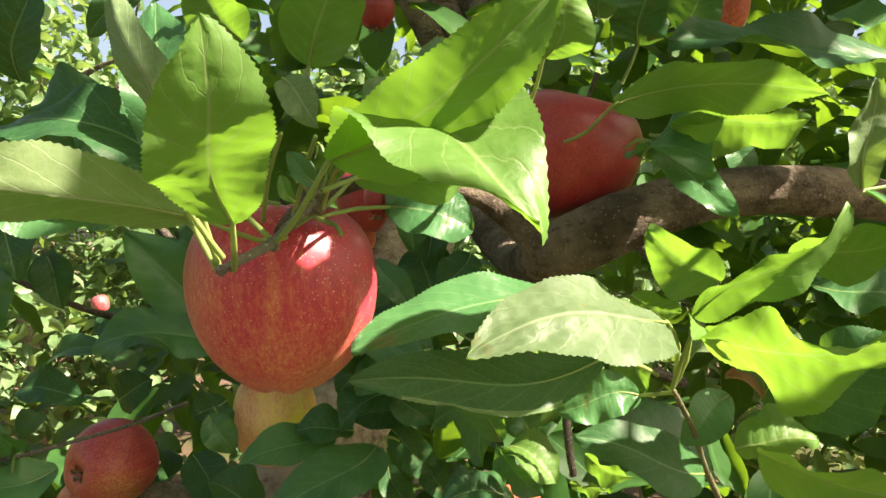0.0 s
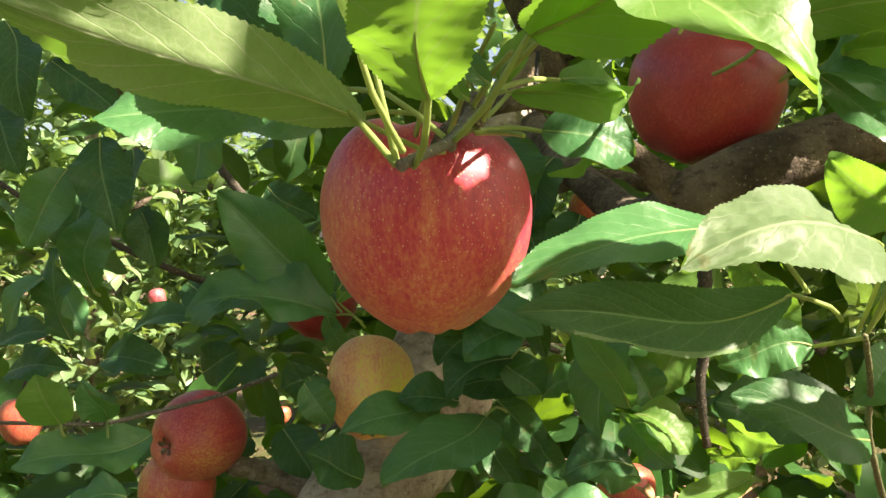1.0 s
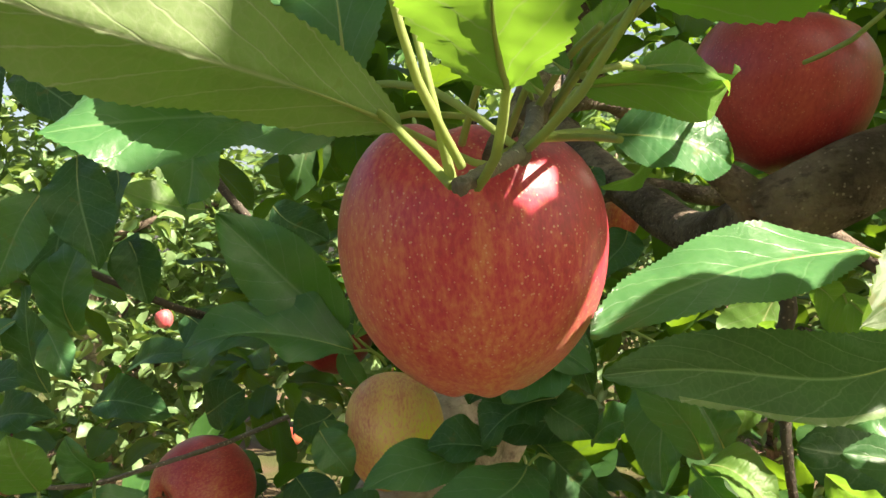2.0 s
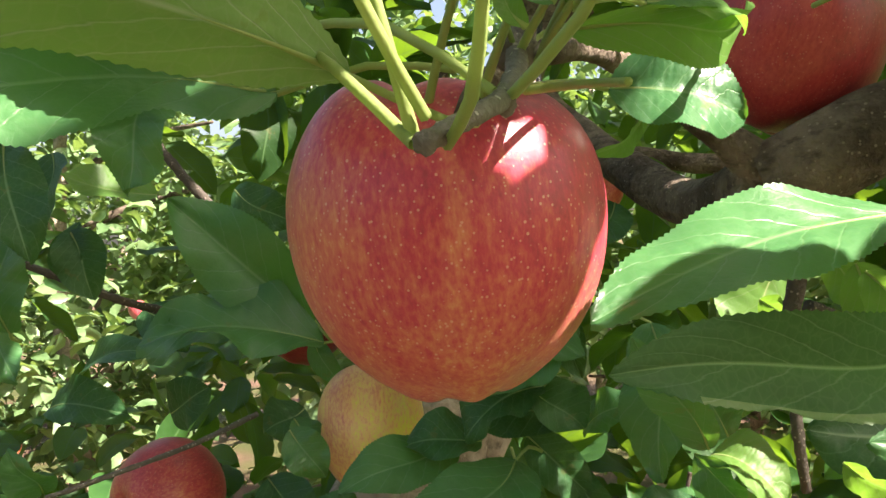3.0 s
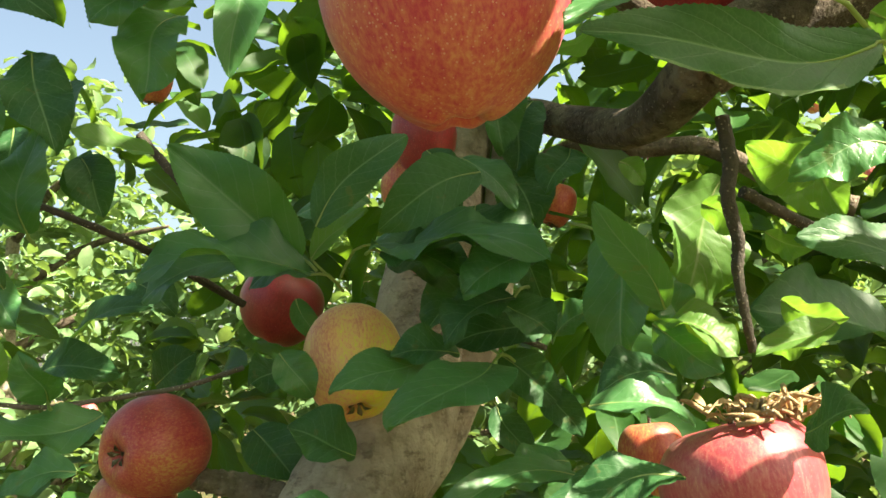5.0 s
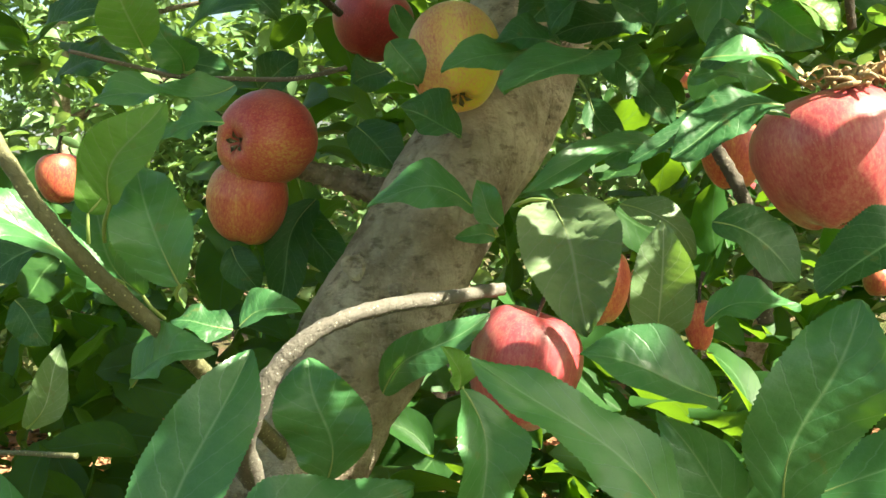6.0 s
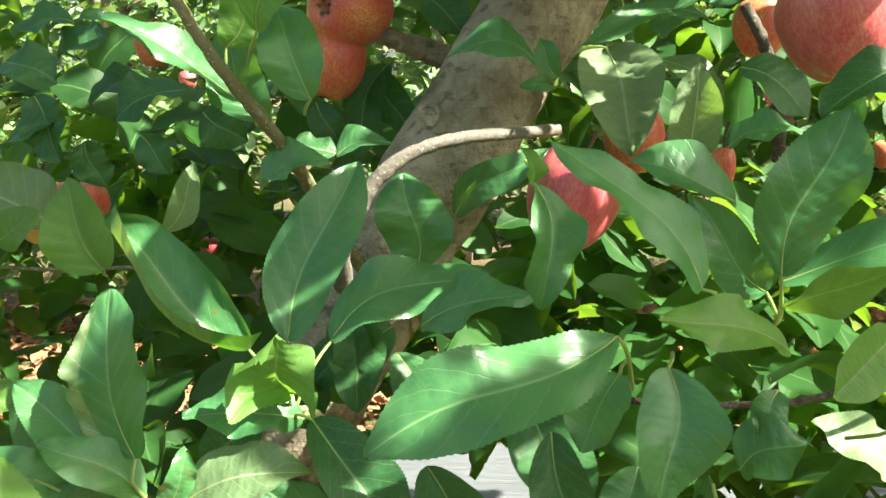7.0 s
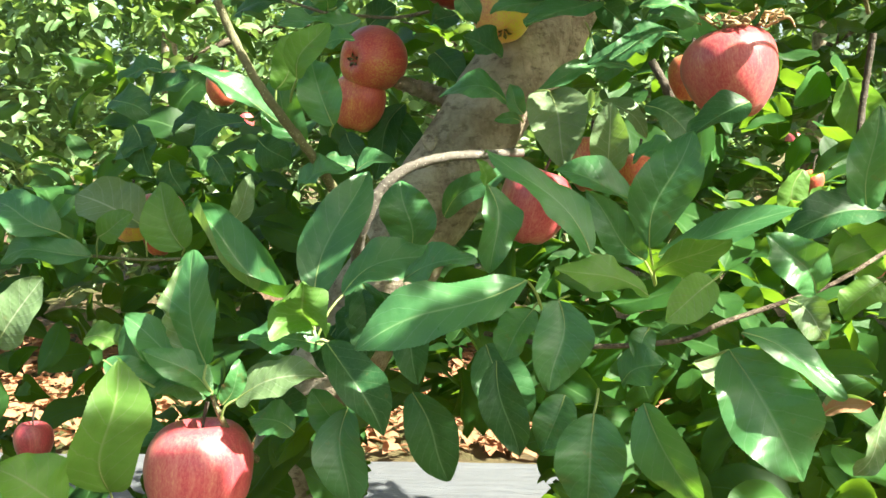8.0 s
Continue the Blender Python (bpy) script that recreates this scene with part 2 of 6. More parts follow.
SKIN = {
    "red": skin_material("skin_red", (0.50, 0.026, 0.066), (0.58, 0.125, 0.085), (0.64, 0.27, 0.12), 0.62, 0.8, 0.8, rise=0.72),
    "rosy": skin_material("skin_rosy", (0.47, 0.050, 0.075), (0.54, 0.145, 0.130), (0.62, 0.33, 0.20), 0.68, 0.75, 0.3, 0.34, 0.30, 0.45),
    "eyed": skin_material("skin_eyed", (0.42, 0.030, 0.045), (0.52, 0.120, 0.070), (0.58, 0.34, 0.10), 0.52, 0.45, 0.35, 1.25),
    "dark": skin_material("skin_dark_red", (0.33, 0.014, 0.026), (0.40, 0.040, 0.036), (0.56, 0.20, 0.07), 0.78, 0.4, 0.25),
    "orange": skin_material("skin_orange", (0.42, 0.045, 0.038), (0.54, 0.150, 0.065), (0.62, 0.36, 0.10), 0.42, 0.5, 0.3),
    "yellow": skin_material("skin_yellow", (0.68, 0.22, 0.13), (0.80, 0.46, 0.17), (0.74, 0.66, 0.08), 0.36, 0.4, 0.2, -0.95),
}


# ---- builders ----
def part(name, mesh, material, parent, label=""):
    """One mesh object under a thing or a part."""
    ob = new(name, mesh)
    if material is not None and not mesh.materials:
        mesh.materials.append(material)
    ob.parent = parent
    if label:
        tagged(ob, label)
    return ob


def smooth(mesh):
    mesh.polygons.foreach_set("use_smooth", [True] * len(mesh.polygons))
    return mesh


def mesh_of(name, verts, faces, uvs=None, mats=()):
    me = bpy.data.meshes.new(name)
    me.from_pydata([tuple(v) for v in verts], [], [tuple(f) for f in faces])
    if uvs is not None:
        layer = me.uv_layers.new(name="UVMap")
        idx = np.empty(len(me.loops), dtype=np.int32)
        me.loops.foreach_get("vertex_index", idx)
        layer.data.foreach_set("uv", np.asarray(uvs, dtype=np.float32)[idx].ravel())
    for m in mats:
        me.materials.append(m)
    return smooth(me)


def blade(L, W, fold=0.25, bulge=0.08, wave=0.05, curl=0.0, twist=0.0, nu=36, nv=3, seed=0, droop=0.0, teeth=True, peak=0.45, quilt=0.006, hook=0.0, roll=None):
    """Grid of a leaf blade along +x, its face to +z: verts, faces, uvs."""
    r = random.Random(seed)
    ph, fr, lop = r.uniform(0, 6.3), r.uniform(1.1, 2.2), r.uniform(-0.08, 0.08)
    nw = r.uniform(0.8, 1.3)
    verts, uvs, faces = [], [], []
    cols = 2 * nv + 1
    for i in range(nu + 1):
        u = i / nu
        uu = u ** (math.log(0.5) / math.log(peak))
        half = 0.5 * W * max(0.0, math.sin(math.pi * uu)) ** 0.58
        half *= 1.0 - 0.30 * max(0.0, (u - 0.80) / 0.20) ** 1.5
        half += 0.006 * W
        tooth = min(0.012 * W, 0.00045) * (1.0 if i % 2 else -0.7) * (1.0 - min(0.85, 1.4 * abs(curl))) if teeth and 0 < i < nu else 0.0
        cz = bulge * L * 4 * u * (1 - u) + droop * L * u * (1 - u) * (1 - 2 * u) * 4
        cz -= hook * L * 4 * max(0.0, u - 0.55) ** 2
        cy = lop * L * math.sin(math.pi * u) + 0.5 * lop * L * math.sin(2 * math.pi * u)
        tw = twist * (u - 0.3)
        for j in range(cols):
            v = (j - nv) / nv
            side = 1 if v > 0 else -1
            av = abs(v) * (1.0 + (tooth / max(half, 0.02 * W) if abs(v) == 1 else 0.0))
            h = half * av
            f = fold * (1.0 - 0.25 * u)
            y = side * h * math.cos(f)
            z = h * math.sin(f)
            z += wave * W * v * v * (math.sin(fr * 6.283 * u + ph + side * nw) + 0.18 * math.sin(2.7 * fr * 6.283 * u + 2 * ph - side)) * min(1.0, 4 * u)
            z += quilt * W * abs(math.sin(3.1416 * (7 * (u - 0.275 * abs(v)) + 0.25 * v - 0.25))) ** 0.8 * min(1.0, 3 * abs(v)) * (1.15 - abs(v)) * 2
            c = curl * max(0.0, av - 0.5) ** 2 * W * (2.0 if side > 0 else 0.5)
            z += c
            y -= side * abs(c) * 0.5
            if roll and side == roll[0]:
                start = 1.0 - roll[1] * max(0.0, math.sin(math.pi * min(1.0, max(0.0, (u - roll[2]) / (roll[3] - roll[2]))))) ** 0.5 * (0.8 + 0.3 * math.sin(17 * u + ph) + 0.15 * math.sin(41 * u))
                if av > start:
                    bend = 0.17 * half
                    th = (av - start) * half / bend
                    y -= side * math.cos(f) * (h - start * half - bend * math.sin(th))
                    z += bend * (1 - math.cos(th))
            y, z = y * math.cos(tw) - z * math.sin(tw), y * math.sin(tw) + z * math.cos(tw)
            verts.append((u * L, cy + y, cz + z))
            uvs.append((u, 0.5 + 0.5 * v))
    for i in range(nu):
        for j in range(cols - 1):
            a = i * cols + j
            faces.append((a, a + cols, a + cols + 1, a + 1))
    return verts, faces, uvs


def tube(points, radii, sides=8, rough=0.0, seed=0.0, cap=True, fine=0):
    """Verts and faces of a tube through smoothed points."""
    pts = [Vector(p) for p in points]
    rings, rad = [], []
    n = len(pts)
    steps = max(2, int((60 if rough > 0.15 else 26) / max(1, n - 1))) if n > 2 else 6
    steps = fine or steps
    for i in range(n - 1):
        p0, p1, p2, p3 = pts[max(i - 1, 0)], pts[i], pts[i + 1], pts[min(i + 2, n - 1)]
        for k in range(steps + (1 if i == n - 2 else 0)):
            t = k / steps
            rings.append(0.5 * (2 * p1 + (p2 - p0) * t + (2 * p0 - 5 * p1 + 4 * p2 - p3) * t * t + (3 * p1 - p0 - 3 * p2 + p3) * t ** 3))
            rad.append(radii[i] * (1 - t) + radii[i + 1] * t)
    verts, faces = [], []
    d = (rings[1] - rings[0]).normalized()
    side = d.orthogonal().normalized()
    for i, c in enumerate(rings):
        d = (rings[min(i + 1, len(rings) - 1)] - rings[max(i - 1, 0)]).normalized()
        side = (side - d * side.dot(d)).normalized()
        up = d.cross(side)
        for k in range(sides):
            a = 2 * math.pi * k / sides
            w = side * math.cos(a) + up * math.sin(a)
            r = rad[i]
            if rough:
                q = c + w * r
                r *= 1 + rough * noise.noise(q * (0.9 / max(rad[i], 1e-4)) + Vector((seed, 0, 0))) + 0.5 * rough * noise.noise(q * (3.1 / max(rad[i], 1e-4)))
            verts.append(c + w * r)
    for i in range(len(rings) - 1):
        for k in range(sides):
            a, b = i * sides + k, i * sides + (k + 1) % sides
            faces.append((a, b, b + sides, a + sides))
    if cap:
        faces.append(tuple(range(sides - 1, -1, -1)))
        faces.append(tuple(range(len(verts) - sides, len(verts))))
    return verts, faces


def frame_of(base, tip, facing):
    x = (tip - base).normalized()
    z = (facing - x * facing.dot(x)).normalized()
    y = z.cross(x)
    return Matrix((x, y, z)).transposed().to_4x4()


tree = tagged(new("apple_tree"), "leaning apple tree with grey bark, broad green leaves and ripening fruit", "tree")
made_leaves = []


QUILT = {"under": -0.018, "ribbed": -0.05, "silver": -0.022}


def leaf(base, tip, width, facing, tone="top", fold=0.25, bulge=0.08, curl=0.0, wave=0.072, twist=None, droop=None, stem=None, peak=0.45, owner=None, hook=0.0, roll=None):
    """One leaf from its foot to its tip, with midrib and stalk; facing is the way its visible face looks."""
    base, tip, facing = Vector(base), Vector(tip), Vector(facing)
    L, seed = (tip - base).length, len(made_leaves)
    r = random.Random(seed + 99)
    if twist is None:
        fold, bulge, hook = fold + r.uniform(-0.10, 0.22), bulge + r.uniform(-0.04, 0.05), hook + r.uniform(-0.03, 0.14)
        wave *= r.uniform(0.8, 2.1)
        twist = r.uniform(-0.55, 0.55)
    droop = r.uniform(-0.07, 0.07) if droop is None else droop
    nv = 16 if roll else 5
    verts, faces, uvs = blade(L, width, fold, bulge, wave, curl, twist, 84, nv, seed, droop, True, peak, 0.005 if roll else QUILT.get(tone, 0.018), hook, roll)
    verts = [Vector(v) for v in verts]
    mat_ids = [2 if curl >= 0.4 and k % 10 >= 8 and 11 < k // 10 < 77 else 0 for k in range(len(faces))]
    if roll:
        for k in range(len(faces)):
            u, v = (k // (2 * nv) + 0.5) / 84, (k % (2 * nv) + 0.5) / nv - 1
            mat_ids[k] = 2 if v * roll[0] > 1 - roll[1] * 0.72 and roll[2] + 0.04 < u < roll[3] - 0.04 else 0
    rib = [verts[i * (2 * nv + 1) + nv] for i in range(0, 28, 3)]
    m = Matrix.Translation(base) @ frame_of(base, tip, facing)
    back = m.inverted()
    if stem is not None:
        s = back @ Vector(stem)
        bend = (s + rib[0]) * 0.5 + Vector((0, 0, 0.06 * L))
        rib = [s, bend] + rib
    radii = [0.0011] * (len(rib) - 10) + [0.0009 * (1 - k / 9.5) for k in range(10)]
    tv, tf = tube(rib, radii, 6, cap=False)
    off = len(verts)
    faces = faces + [tuple(i + off for i in f) for f in tf]
    mat_ids += [1] * len(tf)
    verts = verts + tv
    uvs = uvs + [(0.5, 0.5)] * len(tv)
    me = mesh_of("leaf", verts, faces, uvs, (LEAF[tone], STEM, LEAF["under"]))
    me.polygons.foreach_set("material_index", mat_ids)
    ob = part("leaf", me, None, owner or tree)
    ob.matrix_basis = m
    made_leaves.append(ob)
    return ob


def branch(name, points, radii, material, sides=14, rough=0.10, parent=None, label=""):
    v, f = tube(points, radii, sides, rough, len(points) * 1.7 + points[0][0])
    return part(name, mesh_of(name, v, f), material, parent or tree, label)


def knot(centre, facing, size, parent):
    """A healed branch scar: rings round a hollow."""
    z = Vector(facing).normalized()
    x = z.orthogonal().normalized()
    y = z.cross(x)
    verts, faces, n = [], [], 20
    for rr, h in ((1.25, -0.25), (1.05, 0.12), (0.85, 0.22), (0.68, 0.05), (0.52, 0.16), (0.36, 0.0), (0.12, 0.08)):
        for k in range(n):
            a = 2 * math.pi * k / n
            q = rr * (1 + 0.10 * math.sin(3 * a + rr * 4))
            verts.append(Vector(centre) + (x * math.cos(a) * q * 0.85 + y * math.sin(a) * q + z * h * 0.6) * size)
    for i in range(6):
        for k in range(n):
            faces.append((i * n + k, i * n + (k + 1) % n, (i + 1) * n + (k + 1) % n, (i + 1) * n + k))
    return part("knot", mesh_of("knot", verts, faces), BARK, parent, "round healed branch scar")


def bud(centre, size):
    """A lumpy grey bud cluster with old leaf scars."""
    bm = bmesh.new()
    bmesh.ops.create_icosphere(bm, subdivisions=3, radius=size)
    for v in bm.verts:
        v.co *= 1 + 0.45 * noise.noise(v.co * (1.6 / size)) + 0.2 * noise.noise(v.co * (4.5 / size))
    me = bpy.data.meshes.new("bud")
    bm.to_mesh(me)
    bm.free()
    ob = part("bud", smooth(me), GREY_TWIG, tree, "grey lumpy spur bud")
    ob.location = centre
    return ob


def apple_body(lobes, taper, seed):
    """Unit apple: width 1, height about 0.95, hollow at the stalk and at the eye."""
    verts, faces = [], []
    nr, ns = 34, 48
    for i in range(nr + 1):
        s = i / nr
        a = math.pi * s
        for k in range(ns):
            th = 2 * math.pi * k / ns
            r = math.sin(a) ** 0.76 * 0.5
            z = 0.47 * math.cos(a)
            r *= 1 + taper * 0.5 * math.cos(a) - taper * 0.12
            if s < 0.5:
                z -= 0.17 * math.exp(-((r / 0.15) ** 2))
            else:
                low = max(0.0, (s - 0.5) / 0.5) ** 2
                r *= 1 + lobes * low * math.cos(5 * th + seed)
                z += 0.11 * math.exp(-((r / 0.11) ** 2)) - lobes * 0.22 * low * math.cos(5 * th + seed)
            r *= 1 + 0.022 * math.sin(2 * th + seed * 1.7) + 0.012 * math.sin(3 * th + 2.1 * seed)
            z += 0.018 * math.cos(th + seed) * (1 if s < 0.5 else -1)
            verts.append((r * math.cos(th), r * math.sin(th), z))
    for i in range(nr):
        for k in range(ns):
            a, b = i * ns + k, i * ns + (k + 1) % ns
            faces.append((a, a + ns, b + ns, b))
    return verts, faces


HEART = [(0.0, 0.80), (0.035, 0.83), (0.09, 0.92), (0.15, 0.985), (0.22, 1.0), (0.30, 0.985), (0.38, 0.93), (0.445, 0.84), (0.485, 0.73), (0.50, 0.61), (0.494, 0.50), (0.472, 0.39),
         (0.433, 0.29), (0.380, 0.20), (0.315, 0.125), (0.250, 0.070), (0.185, 0.025), (0.130, 0.002), (0.090, 0.006), (0.050, 0.045), (0.0, 0.085)]


def heart_body(lobes, seed):
    """Unit apple that tapers from broad shoulders to a narrow ribbed foot."""
    verts, faces = [], []
    sub, ns = 3, 72
    pts = [Vector((r, 0, z - 0.5)) for r, z in HEART]
    line = []
    for i in range(len(pts) - 1):
        p0, p1, p2, p3 = pts[max(i - 1, 0)], pts[i], pts[i + 1], pts[min(i + 2, len(pts) - 1)]
        for k in range(sub):
            t = k / sub
            line.append(0.5 * (2 * p1 + (p2 - p0) * t + (2 * p0 - 5 * p1 + 4 * p2 - p3) * t * t + (3 * p1 - p0 - 3 * p2 + p3) * t ** 3))
    line.append(pts[-1])
    for q in line:
        h = q.z + 0.5
        for k in range(ns):
            th = 2 * math.pi * k / ns
            rib = math.cos(5 * th + seed)
            foot = max(0.0, 1 - h / 0.55) ** 1.5
            top = max(0.0, (h - 0.72) / 0.28)
            r = max(q.x, 0.0) * (1 + lobes * foot * rib + 0.020 * math.cos(2 * th + 1.2) + 0.012 * math.cos(3 * th + seed) + 0.02 * top * math.cos(5 * th + 0.5))
            z = q.z - 0.6 * lobes * foot * rib * min(1.0, q.x / 0.12) + 0.030 * top * math.cos(th - 2.9) * min(1.0, q.x / 0.15) + 0.016 * top * rib
            verts.append((r * math.cos(th), r * math.sin(th), z))
    for i in range(len(line) - 1):
        for k in range(ns):
            a, b = i * ns + k, i * ns + (k + 1) % ns
            faces.append((a, a + ns, b + ns, b))
    return verts, faces


bodies = {}


def apple(centre, wide, tall, turn, skin, lobes=0.05, taper=0.25, stalk=0.02, label="", group="apples on the tree", heart=False, spin=0):
    """An apple: flesh with skin, stalk in its hollow, dried eye underneath."""
    key = (round(wide, 4), round(tall, 4), skin, lobes, taper)
    if key not in bodies:
        v, f = heart_body(lobes, 2.2) if heart else apple_body(lobes, taper, len(bodies) * 1.3)
        me = mesh_of("apple_skin", [(x * wide, y * wide, z * tall / (1.0 if heart else 0.95)) for x, y, z in v], f, None, (SKIN[skin],))
        top = 0.27 * tall
        sv, sf = tube([(0, 0, top), (0.001, 0, top + 0.6 * stalk + 0.004), (0.004, 0.001, 0.42 * tall + stalk)], [0.0013, 0.0012, 0.0019], 7, 0.1)
        ev, ef = [], []
        for k in range(5):
            a = 2 * math.pi * k / 5
            c, s = math.cos(a), math.sin(a)
            q = [(0.0022 * c, 0.0022 * s), (0.0050 * c - 0.0021 * s, 0.0050 * s + 0.0021 * c), (0.0092 * c, 0.0092 * s), (0.0050 * c + 0.0021 * s, 0.0050 * s - 0.0021 * c)]
            o = len(ev)
            ev += [(x, y, -0.385 * tall - (0.0, 0.0054, 0.0058, 0.0054)[i]) for i, (x, y) in enumerate(q)]
            ev += [(x * 0.8, y * 0.8, -0.385 * tall - (-0.0010, 0.0046, 0.0050, 0.0046)[i]) for i, (x, y) in enumerate(q)]
            ef += [(o, o + 1, o + 2, o + 3), (o + 7, o + 6, o + 5, o + 4), (o, o + 4, o + 5, o + 1), (o + 1, o + 5, o + 6, o + 2), (o + 2, o + 6, o + 7, o + 3), (o + 3, o + 7, o + 4, o)]
        bodies[key] = (me, mesh_of("apple_stalk", sv, sf, None, (TWIG,)), mesh_of("apple_eye", ev, ef, None, (DRY_EYE,)))
    me, st, ey = bodies[key]
    ob = new("apple")
    part("skin", me, None, ob)
    part("stalk", st, None, ob, "thin brown stalk")
    part("eye", ey, None, ob, "dried brown calyx")
    ob.matrix_basis = Matrix.Translation(centre) @ Euler([radians(a) for a in turn]).to_matrix().to_4x4() @ pose(0, 0, 0, 0, 0, spin)
    return tagged(ob, label, "apple", group)


# ---- ground ----
def ground_material():
    m, nt, out = shader("orchard_soil")
    ob = coords(nt)
    big, mid, fine = noise_tex(nt, ob, 0.9, 5.0), noise_tex(nt, ob, 9.0, 6.0), noise_tex(nt, ob, 70.0, 6.0, 0.7)
    col = mix(nt, mid, (0.105, 0.066, 0.045), (0.24, 0.155, 0.110))
    col = mix(nt, ramp(nt, big, [(0.40, (0, 0, 0)), (0.56, (1, 1, 1))]), col, (0.070, 0.105, 0.030))
    col = mix(nt, math_node(nt, "MULTIPLY", fine, 0.55), col, (0.10, 0.055, 0.03))
    principled(nt, out, col, 0.95, math_node(nt, "ADD", mid, fine), 0.9, 0.03, 0.2)
    return m


def sheet_material():
    m, nt, out = shader("pale_ground_cloth")
    ob = coords(nt)
    stretch = node(nt, "Mapping", {0: ob, "Scale": (1.0, 9.0, 1.0)}).outputs[0]
    n1, n2 = noise_tex(nt, stretch, 6.0, 6.0, 0.65), noise_tex(nt, ob, 60.0, 4.0)
    col = mix(nt, n1, (0.045, 0.055, 0.068), (0.11, 0.13, 0.155))
    principled(nt, out, mix(nt, math_node(nt, "MULTIPLY", n2, 0.35), col, (0.16, 0.14, 0.11)), 0.75, n1, 0.7, 0.02)
    return m


def terrain(x0, x1, y0, y1, nx, ny, height):
    v = [(x0 + (x1 - x0) * i / nx, y0 + (y1 - y0) * j / ny, 0) for j in range(ny + 1) for i in range(nx + 1)]
    v = [(x, y, height(x, y)) for x, y, _ in v]
    f = [(j * (nx + 1) + i, j * (nx + 1) + i + 1, (j + 1) * (nx + 1) + i + 1, (j + 1) * (nx + 1) + i) for j in range(ny) for i in range(nx)]
    return v, f


gv, gf = terrain(-260, 260, -260, 260, 130, 130, lambda x, y: 0.04 * noise.noise(Vector((x * 0.3, y * 0.3, 0))) if abs(x) + abs(y) > 12 else 0.0)
tagged(new("ground", mesh_of("ground", gv, gf, None, (ground_material(),))), "brown orchard soil with dry litter", "ground", kind="structure")
cv, cf = terrain(-7, 7, 1.25, 2.62, 160, 30, lambda x, y: 0.012 + 0.018 * noise.noise(Vector((x * 1.6, y * 9, 3))) + 0.006 * noise.noise(Vector((x * 7, y * 25, 5))))
tagged(new("pavement", mesh_of("ground_cloth", cv, cf, None, (sheet_material(),))), "pale silvery ground cloth laid beside the trees", "ground cloth", kind="structure")


# ---- masses of leaves ----
rng = np.random.default_rng(7)
SHAPES = [blade(1.0, w, f, b, 0.05, c, tw, 10, 2, s, 0.0, False) for s, (w, f, b, c, tw) in enumerate(
    [(0.52, 0.25, 0.08, 0.1, 0.2), (0.60, 0.15, 0.14, 0.0, -0.3), (0.48, 0.45, 0.04, 0.2, 0.3), (0.56, 0.30, -0.06, -0.2, 0.1), (0.50, 0.10, 0.18, 0.3, -0.2)])]
SMALL = [blade(1.0, w, f, b, 0.06, 0.1, tw, 4, 1, s, 0.0, False) for s, (w, f, b, tw) in enumerate([(0.55, 0.3, 0.1, 0.2), (0.5, 0.5, 0.05, -0.3), (0.6, 0.2, 0.18, 0.1)])]


def leaf_mass(name, feet, ways, faces_to, sizes, shapes, material):
    """Many leaves in one mesh: their feet, ways, facings and lengths."""
    ways = ways / np.linalg.norm(ways, axis=1)[:, None]
    z = faces_to - ways * np.sum(faces_to * ways, axis=1)[:, None]
    z /= np.linalg.norm(z, axis=1)[:, None] + 1e-9
    y = np.cross(z, ways)
    V, Fc, U, off = [], [], [], 0
    pick = rng.integers(0, len(shapes), len(feet))
    for s, (sv, sf, su) in enumerate(shapes):
        ids = np.nonzero(pick == s)[0]
        if not len(ids):
            continue
        sv, sf = np.array(sv), np.array(sf)
        p = feet[ids, None, :] + sizes[ids, None, None] * (sv[None, :, 0:1] * ways[ids, None, :] + sv[None, :, 1:2] * y[ids, None, :] + sv[None, :, 2:3] * z[ids, None, :])
        n = sv.shape[0]
        V.append(p.reshape(-1, 3))
        Fc.append((sf[None] + (off + n * np.arange(len(ids)))[:, None, None]).reshape(-1, 4))
        U.append(np.tile(np.array(su), (len(ids), 1)))
        off += n * len(ids)
    V, Fc, U = np.concatenate(V), np.concatenate(Fc), np.concatenate(U)
    me = bpy.data.meshes.new(name)
    me.vertices.add(len(V))
    me.vertices.foreach_set("co", V.astype(np.float32).ravel())
    me.loops.add(Fc.size)
    me.loops.foreach_set("vertex_index", Fc.astype(np.int32).ravel())
    me.polygons.add(len(Fc))
    me.polygons.foreach_set("loop_start", np.arange(0, Fc.size, 4, dtype=np.int32))
    me.polygons.foreach_set("use_smooth", np.ones(len(Fc), dtype=bool))
    me.update(calc_edges=True)
    me.uv_layers.new(name="UVMap").data.foreach_set("uv", U[Fc.ravel()].astype(np.float32).ravel())
    me.materials.append(material)
    return me


def tufts(centres, per, spread, lengths, lift=0.5):
    """Leaves in tufts round shoot ends: feet, ways, facings, lengths."""
    n = len(centres) * per
    c = np.repeat(centres, per, axis=0)
    d = rng.normal(size=(n, 3))
    d[:, 2] = d[:, 2] * 0.6 + 0.05
    d /= np.linalg.norm(d, axis=1)[:, None]
    feet = c + d * (spread * rng.uniform(0.4, 1.0, n))[:, None]
    face = rng.normal(size=(n, 3)) * 0.45 + np.array([0.15, -0.25, lift + 0.4])
    d[:, 2] -= rng.uniform(0.0, 0.5, n)
    return feet, d, face, rng.uniform(*lengths, n)


